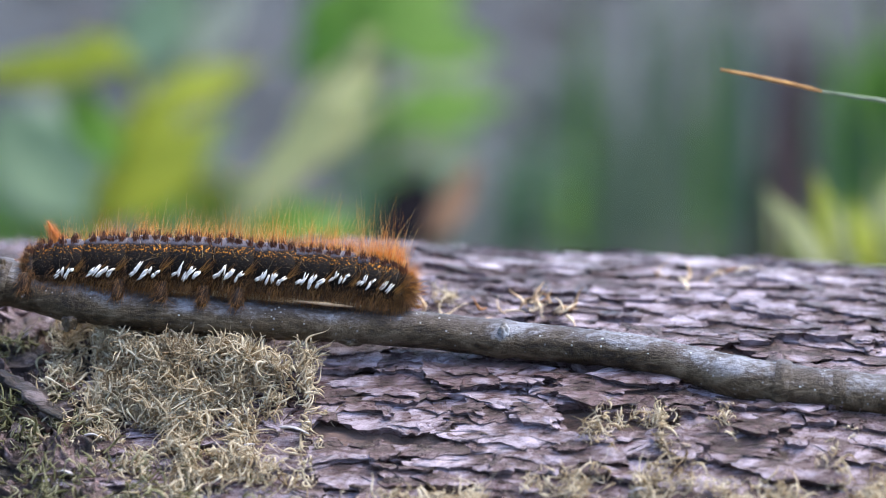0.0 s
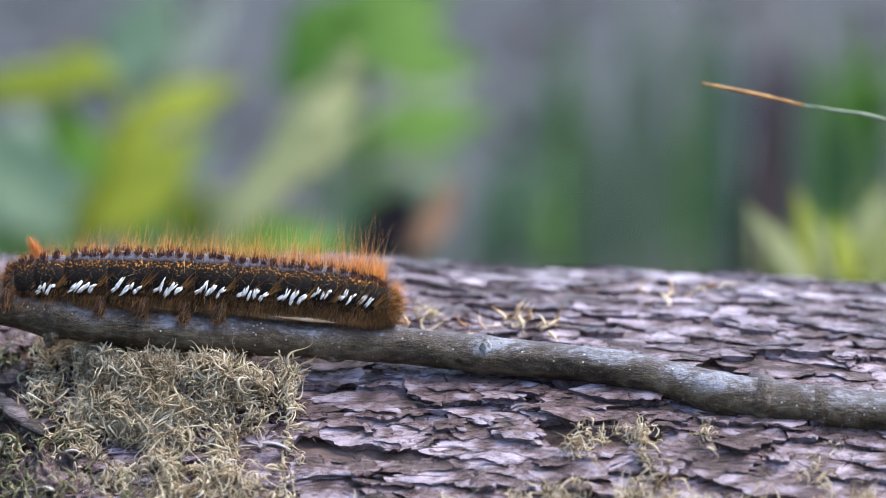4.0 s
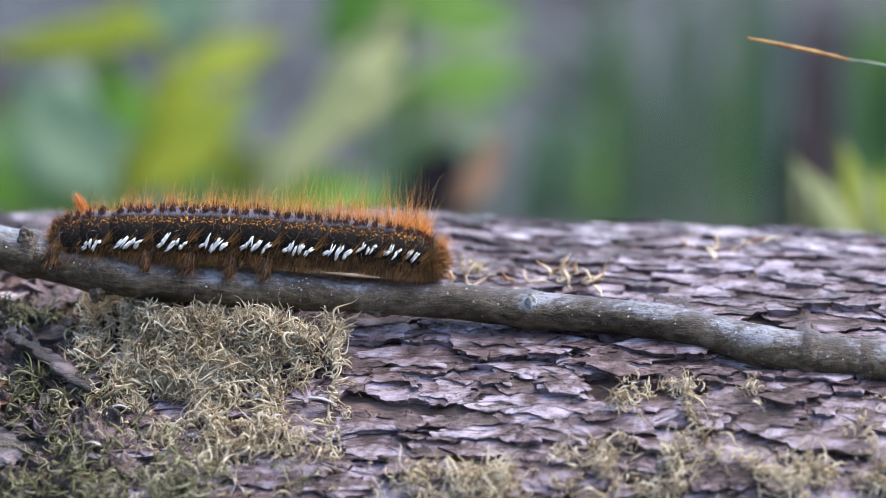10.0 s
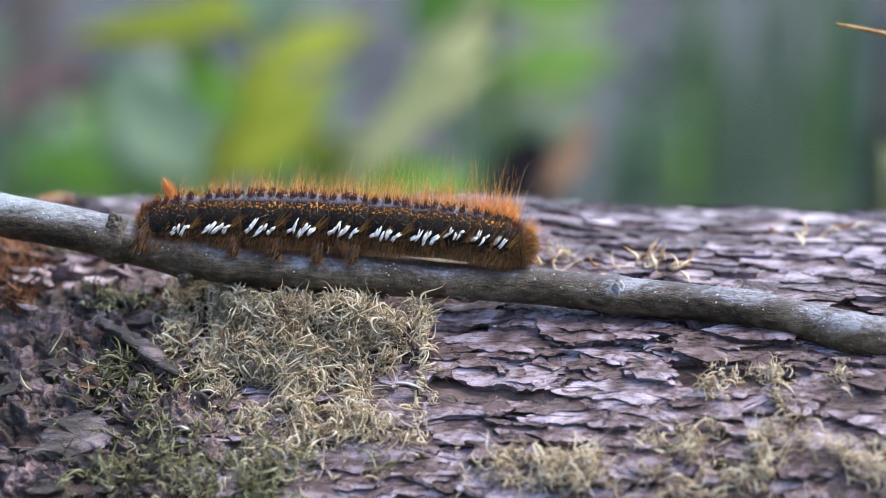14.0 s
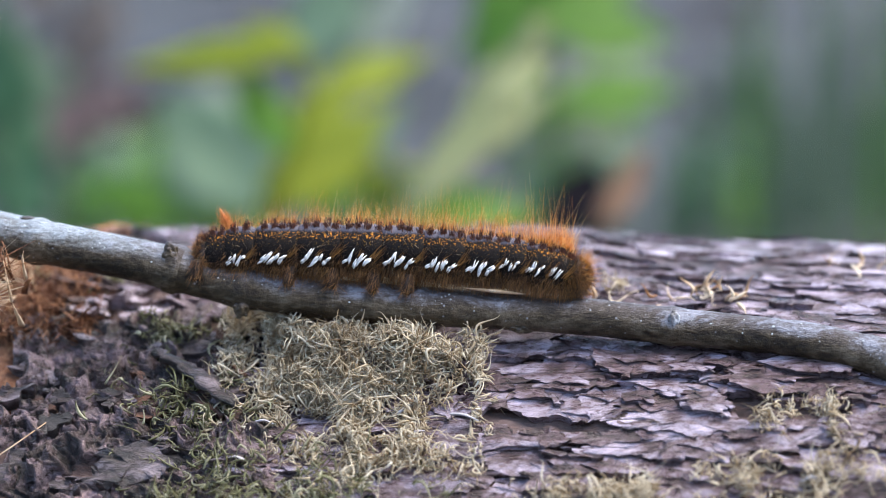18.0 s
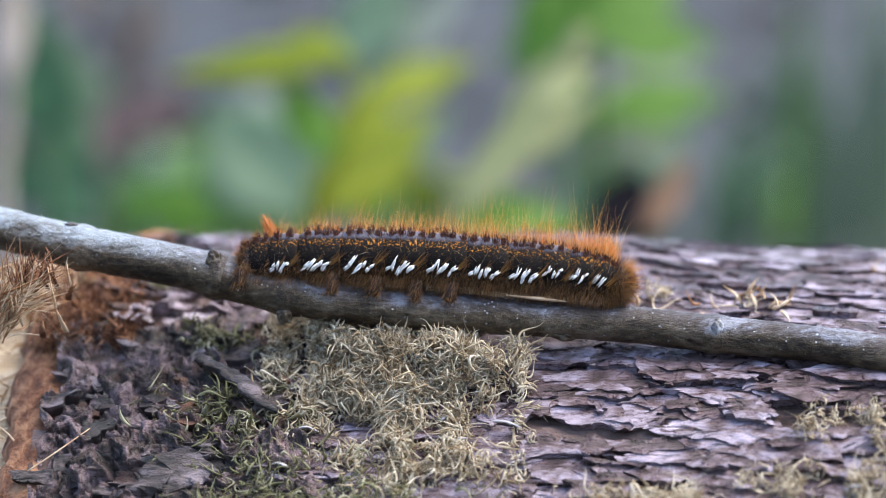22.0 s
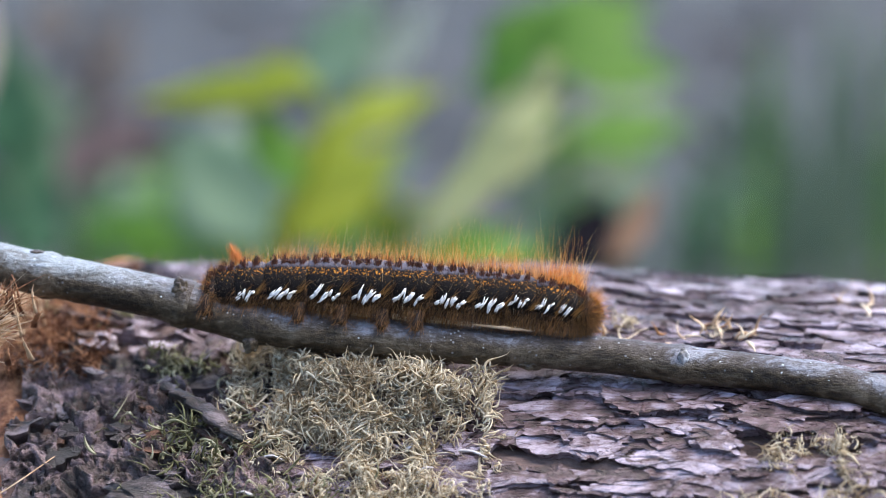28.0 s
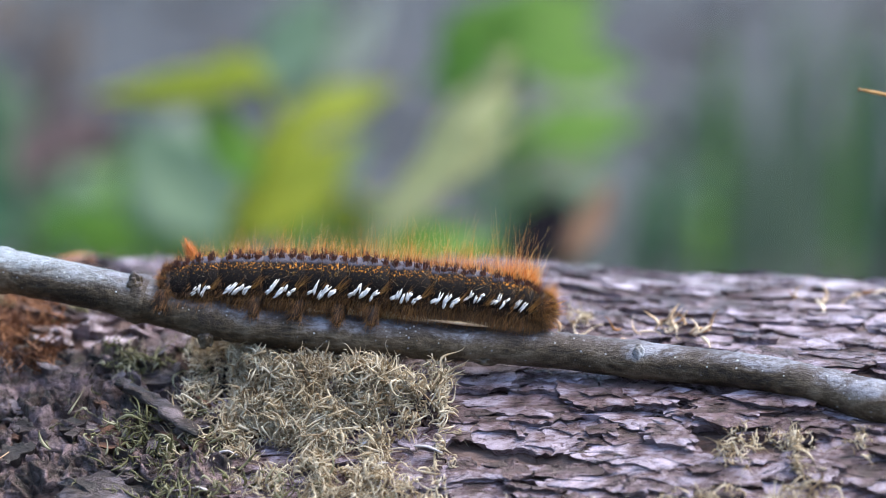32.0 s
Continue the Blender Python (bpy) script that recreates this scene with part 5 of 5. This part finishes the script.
herb("leafy_plant", "yellow-green herb with narrow pointed leaves behind the log", "plant",
     ((68.8, -3.0), (68.4, 2.3), (67.9, 5.9)),
     (((63.5, -1.2), (52.3, 13.9), 3.6, LEAF_PALE),
      ((65.3, -1.2), (60.4, 16.6), 4.5, Yl),
      ((67.9, -0.4), (75.1, 18.4), 5.0, LEAF_PALE),
      ((68.8, 0.5), (66.6, 12.6), 3.9, Yl),
      ((70.6, 0.5), (82.2, 13.0), 5.4, Yl),
      ((62.6, -2.1), (55.4, 6.3), 3.2, LEAF_GRASS),
      ((73.3, -1.2), (70.6, 10.4), 4.5, LEAF_GRASS),
      ((65.3, -1.2), (57.2, 11.2), 3.0, LEAF_GRASS),
      ((67.1, -1.2), (63.5, 12.1), 3.6, LEAF_PALE),
      ((70.6, -1.2), (69.3, 7.7), 3.6, Yl),
      ((77.8, -1.2), (75.1, 13.9), 5.4, LEAF_GRASS)), 0.2, 0.8, Yl)
# added leaf shapes; their black colour is the dark gap's shade
herb("dead_leaf", "nearly black leaf shapes added to paint a dark gap's shade", "leaf",
     ((-3.9, 3.2), (-3.7, 6.8), (-3.5, 10.4)),
     (((-6.2, 4.1), (-0.4, 16.6), 8.9, LEAF_GAP_SHADE),
      ((-2.1, 4.1), (-7.1, 14.4), 8.0, LEAF_GAP_SHADE),
      ((-10.6, 4.1), (-4.4, 9.5), 5.4, LEAF_GAP_SHADE)), 0.44, 0.8, LEAF_GAP_SHADE)
herb("withered_plant", "bleached standing dead stem", "plant",
     ((-103.5, 5.0), (-102.6, 21.1), (-101.9, 38.0), (-101.2, 48.8)),
     (((-102.1, 27.3), (-101.0, 50.5), 5.4, STRAW),), 0.4, 1.6, STRAW)
herb("dead_leaf", "pinkish brown dead leaves on a stem", "leaf",
     ((-86.5, 5.0), (-86.1, 13.9), (-83.8, 25.5), (-81.2, 38.0)),
     (((-87.0, 15.7), (-85.2, 26.4), 8.0, Ru),
      ((-83.8, 28.2), (-78.5, 46.1), 9.8, LEAF_BEIGE),
      ((-91.9, 38.0), (-88.3, 48.8), 7.1, LEAF_BEIGE)), 0.6, 0.8, Ru)


def grass(name, label, roots, d, mat, width, seed, group="", kind="blade"):
    """A tuft of grass: each blade from its root in the view to its tip."""
    g = np.random.default_rng(seed)
    base = beyond(roots[0][0], d)
    base[2] = 0.03 * max(0.0, base[1] - 0.4) - 0.004
    ob = thing(name, base, label, "grass", group)
    for a, b in roots:
        dd = d + g.uniform(-0.03, 0.05)
        p, q = beyond(a, dd), beyond(b, dd)
        p[2] = min(p[2], 0.03 * max(0.0, p[1] - 0.4) + 0.0)
        part("blade", leaf_mesh(p, q, width * g.uniform(0.7, 1.3), g.uniform(-0.05, 0.08), None, 0.3, kind), mat[int(g.integers(len(mat)))], ob)
    return ob


grass("grass_tuft", "broad dull green grass far behind the log", [((22.4, 1.4), (24.6, 41.6)), ((26.0, 1.4), (24.2, 38.0)), ((32.2, 1.4), (35.8, 47.0)), ((37.6, 1.4), (34.9, 35.4)), ((43.8, 1.4), (46.5, 45.2)), ((47.4, 1.4), (44.7, 32.7)), ((40.3, 1.4), (41.6, 25.5)), ((29.6, 1.4), (28.7, 16.6)), ((18.8, 1.4), (20.6, 32.7)), ((14.4, 1.4), (11.7, 18.4)), ((60.8, 1.4), (63.5, 34.5)), ((67.1, 1.4), (65.3, 27.3))], 1.25, (LEAF_DULL,), 0.024, 15)
grass("grass_tuft", "tall soft green grass blades behind the log", [((22.9, 1.0), (25.5, 44.7)), ((26.4, 1.0), (23.3, 41.2)), ((33.6, 1.0), (35.4, 37.6)), ((36.7, 1.0), (34.0, 46.5)), ((29.1, 1.0), (30.0, 26.9)), ((43.4, 1.0), (42.9, 43.8)), ((41.6, 1.0), (46.1, 34.0)), ((20.2, 1.0), (17.9, 34.0)), ((24.6, 1.0), (28.2, 34.0)), ((35.4, 1.0), (38.5, 42.9))], 0.75, (LEAF_DULL, LEAF_DULL, Gr, LEAF_DULL), 0.009, 3)
grass("grass_tuft", "dull green grass in shade", [((10.4, 1.0), (13.0, 26.0)), ((12.1, 1.0), (9.5, 15.3)), ((48.8, 1.0), (50.1, 41.2)), ((51.4, 1.0), (48.8, 25.1)), ((56.8, 1.0), (62.1, 26.0)), ((63.9, 1.0), (63.9, 23.3)), ((67.5, 1.0), (72.9, 34.0)), ((8.6, 1.0), (10.8, 17.1))], 0.85, (LEAF_DULL, Dk, LEAF_DULL), 0.010, 4)
grass("withered_grass", "dark reddish-brown dead stem standing in the grass", [((55.0, 1.0), (56.3, 36.7)), ((57.7, 1.0), (55.4, 42.9)), ((54.1, 1.0), (58.6, 33.1))], 0.60, (Ru,), 0.022, 5)
grass("grass_tuft", "long green grass blades leaning across", [((76.4, 16.2), (61.7, 42.9)), ((78.2, 1.0), (65.7, 34.0)), ((80.9, 1.0), (67.5, 44.7))], 0.36, (LEAF_DARK, Gr), 0.007, 6)
grass("grass_tuft", "yellow-green spiky grass tuft behind the log", [((60.4, -0.8), (53.0, 13.3)), ((62.1, -0.8), (58.6, 9.9)), ((63.9, -0.8), (61.1, 16.0)), ((64.8, -0.8), (63.9, 12.6)), ((67.5, -0.8), (69.3, 17.1)), ((69.3, -0.8), (73.8, 15.3)), ((66.6, -0.8), (57.7, 5.4)), ((65.7, -0.8), (66.6, 11.7)), ((71.1, -0.8), (76.4, 9.9)), ((63.0, -0.8), (55.0, 8.6)), ((72.9, -0.8), (80.9, 17.1)), ((68.4, -0.8), (72.0, 9.9)), ((63.9, -0.8), (67.9, 8.6)), ((69.7, -0.8), (65.7, 5.4)), ((61.3, -0.8), (55.9, 10.8)), ((62.6, -0.8), (62.1, 13.5)), ((67.9, -0.8), (64.4, 9.0)), ((73.8, -0.8), (72.0, 12.6)), ((70.6, -0.8), (70.2, 10.8)), ((76.4, -0.8), (77.3, 14.4))], 0.22, (LEAF_GRASS, LEAF_PALE, LEAF_GRASS), 0.0080, 8, "", "spike")
grass("grass_tuft", "short green herbs on the floor behind the log", [((-73.6, 1.0), (-76.2, 9.9)), ((-70.0, 1.0), (-67.3, 9.0)), ((-56.6, 1.0), (-61.1, 9.9)), ((-32.5, 1.0), (-27.1, 9.9)), ((-28.9, 1.0), (-32.5, 9.0)), ((-23.6, 1.0), (-20.0, 9.0)), ((-20.0, 1.0), (-14.6, 8.1)), ((-43.2, 1.0), (-39.6, 10.8)), ((-38.8, 1.0), (-43.2, 9.9)), ((-80.7, 1.0), (-83.4, 10.8)), ((-87.9, 1.0), (-84.3, 9.9)), ((-78.0, 1.0), (-75.4, 9.9))], 0.55, (Gr, Gr, Te), 0.024, 9)

for k, (st, lv, dd, lab) in enumerate((
        (((-68.2, 1.0), (-67.3, 12.6), (-69.1, 25.1)), (((-67.8, 10.8), (-79.8, 18.8), 0.05, Gr, "leaf"), ((-67.8, 9.9), (-57.5, 17.1), 0.06, Te, "leaf"), ((-67.8, 5.4), (-77.1, 8.1), 0.05, Gr, "leaf"), ((-67.3, 4.6), (-53.9, 7.2), 0.05, Gr, "leaf")), 0.95, "soft green herb in the undergrowth"),
        (((-36.1, 1.0), (-35.2, 7.2), (-34.3, 12.6)), (((-35.6, 4.6), (-43.2, 9.0), 0.05, Gr, "leaf"), ((-35.6, 4.6), (-23.6, 8.1), 0.05, Gr, "leaf"), ((-35.2, 6.3), (-40.5, 17.1), 0.045, Yl, "leaf")), 0.85, "low green herb in the undergrowth"),
        (((-5.7, 1.0), (-4.8, 9.9), (-3.9, 21.5)), (((-5.3, 8.1), (-14.6, 17.9), 0.05, Te, "leaf"), ((-4.8, 12.6), (5.0, 20.6), 0.05, Te, "leaf"), ((-4.4, 16.2), (-12.9, 23.3), 0.05, Gr, "leaf"), ((-4.4, 18.8), (4.1, 28.7), 0.05, Gr, "leaf")), 1.0, "dull green herb in the undergrowth"),
        (((19.3, 1.0), (18.4, 8.1), (17.9, 16.2)), (((18.8, 5.4), (10.4, 9.9), 0.05, Dk, "leaf"), ((18.8, 4.6), (28.2, 9.0), 0.06, Gr, "leaf"), ((18.4, 8.1), (15.7, 21.5), 0.05, Dk, "leaf")), 1.1, "dark green herb in the undergrowth"),
        (((69.3, 1.0), (68.4, 12.6), (67.5, 28.7)), (((68.8, 8.1), (61.3, 18.8), 0.06, Te, "leaf"), ((68.4, 17.1), (76.4, 28.7), 0.06, Dk, "leaf"), ((67.9, 23.3), (74.6, 37.6), 0.06, Gr, "leaf")), 1.3, "green shrub in the undergrowth"),
        (((-80.7, 1.0), (-81.6, 9.9), (-82.5, 18.8)), (((-81.2, 8.1), (-91.4, 12.6), 0.05, Dk, "leaf"), ((-81.2, 7.2), (-71.8, 12.6), 0.05, Gr, "leaf"), ((-81.6, 12.6), (-75.4, 19.7), 0.04, Te, "leaf")), 0.9, "green herb in shade"))):
    plant("leafy_plant", lab, "plant", st, lv, dd, 0.003, (Gr, Te, Dk)[k % 3])

# dead leaves and litter on the floor
g = np.random.default_rng(17)
LITTER = plain_material("leaf_litter", ((0.2, (0.010, 0.009, 0.011)), (0.5, (0.032, 0.030, 0.035)), (0.8, (0.075, 0.071, 0.081))), 30, 0.6, 0.3, 0.002, islands=0.7, through=0.1)
lv, lf, n0 = [], [], 0
for k in range(900):
    y = 0.35 + 3.6 * g.random() ** 1.6
    x = g.uniform(-1, 1) * (0.25 + 0.35 * y)
    z = 0.03 * max(0.0, y - 0.4) + g.uniform(0.0, 0.03)
    a = g.uniform(0, 2 * np.pi)
    L = g.uniform(0.03, 0.09)
    p = np.array((x, y, z))
    q = p + L * np.array((math.cos(a), math.sin(a), g.uniform(-0.2, 0.5)))
    v, f = leaf_mesh(p, q, L * g.uniform(0.4, 0.7), g.uniform(-0.2, 0.3), (g.normal(0, 0.4), g.normal(-0.2, 0.4), 1))
    lv.append(v)
    lf += [tuple(i + n0 for i in t) for t in f]
    n0 += len(v)
tagged(part("leaf_litter", (np.vstack(lv), lf), LITTER, label="grey-brown dead leaves strewn over the forest floor", kind="stuff"), category="leaf litter")

# ---- dry grass stalk that nods over the log ----
STALK = plain_material("dry_stalk", ((0.35, (0.34, 0.15, 0.04)), (0.65, (0.58, 0.34, 0.12))), 500, 0.6, 0.4, 0.0002, through=0.15)
GREEN_STALK = plain_material("green_stalk", ((0.35, (0.12, 0.17, 0.10)), (0.65, (0.26, 0.32, 0.22))), 400, 0.5, 0.3, 0.0002, through=0.15)
tip = [(45.4, 32.8, 14), (49.6, 32.0, 14), (55.9, 30.7, 15), (61.4, 29.4, 16)]
rest = [(61.4, 29.4, 16), (66.6, 28.6, 16), (74.6, 27.1, 17), (90.7, 21.1, 25), (113.0, 7.2, 45), (130.9, -32.1, 80)]
foot = at(135.4, -166.0, 160)
foot[2] = -0.002
stalk_root = thing("grass_stalk", foot, "thin dry grass stalk with a brown tip nodding over the log", "grass")
part("seed_tip", tube(smooth_path([beyond(p, 0.001 * p[2]) for p in tip], 24), np.array([0.34, 0.14] + [0.24 + 0.10 * math.sin(math.pi * i / 21) for i in range(21)] + [0.20]) * 0.001, 8, 0.00008, 1500), STALK, stalk_root, "brown dried tip")
part("stem", tube(np.vstack([smooth_path([beyond(p, 0.001 * p[2]) for p in rest], 50)[:-1], smooth_path([beyond(rest[-1], 0.001 * rest[-1][2]), foot], 8)]), np.linspace(0.2, 0.7, 57) * 0.001, 8), GREEN_STALK, stalk_root, "thin grey-green stem")


def motions():
    b = stalk_root.location.copy()
    walk(stalk_root, [(t, pose(b.x + 0.001 * dx, b.y, b.z + 0.001 * dz)) for t, dx, dz in SWAY])
    # the front of the caterpillar draws back and lifts a little in the first seconds
    for ob, k in FRONT_END:
        c = ob.location.copy()
        rows = NOD_HEAD if ob is head else NOD
        walk(ob, [(t, pose(c.x + 0.001 * k * dx, c.y, c.z + 0.001 * k * dz)) for t, dx, dz in rows])


# seconds, mm to the right, mm up
SWAY = ((0.0, 0.06, -0.42), (1.0, 0.16, -0.46), (1.5, 0.04, -0.30), (2.0, 0.02, -0.15), (2.5, -0.02, 0.02), (3.5, 0.04, -0.08), (5.5, 0.08, -0.06), (6.0, 0.06, 0.05),
        (7.0, -0.04, -0.24), (8.0, 0.0, -0.22), (9.0, 0.0, 0.0), (10.0, 0.06, -0.30), (11.0, -0.04, -0.18), (12.0, 0.0, -0.36), (13.0, 0.1, -0.28), (14.5, 0.0, -0.46),
        (18.0, 0.05, -0.2), (23.0, 0.0, -0.4), (30.0, 0.05, -0.2), (30.5, -0.05, -0.1), (31.0, 0.0, -0.2), (32.0, -0.1, -0.15))
NOD = ((0.0, 0.36, -0.40), (1.0, 0.21, -0.26), (2.0, -0.06, -0.07), (2.5, -0.18, 0.04), (3.5, -0.11, -0.06), (6.0, -0.10, -0.06), (9.0, 0.0, 0.0), (12.0, 0.12, -0.18), (14.5, 0.14, -0.20), (32.0, 0.14, -0.20))
NOD_HEAD = ((0.0, -0.42, -0.12), (1.0, -0.32, -0.16), (2.0, -0.28, -0.06), (3.5, -0.09, -0.26), (6.0, -0.09, -0.22), (8.0, 0.0, -0.25), (9.0, 0.0, 0.0), (12.0, 0.18, -0.12), (14.5, 0.28, -0.08), (32.0, 0.28, -0.08))
motions()
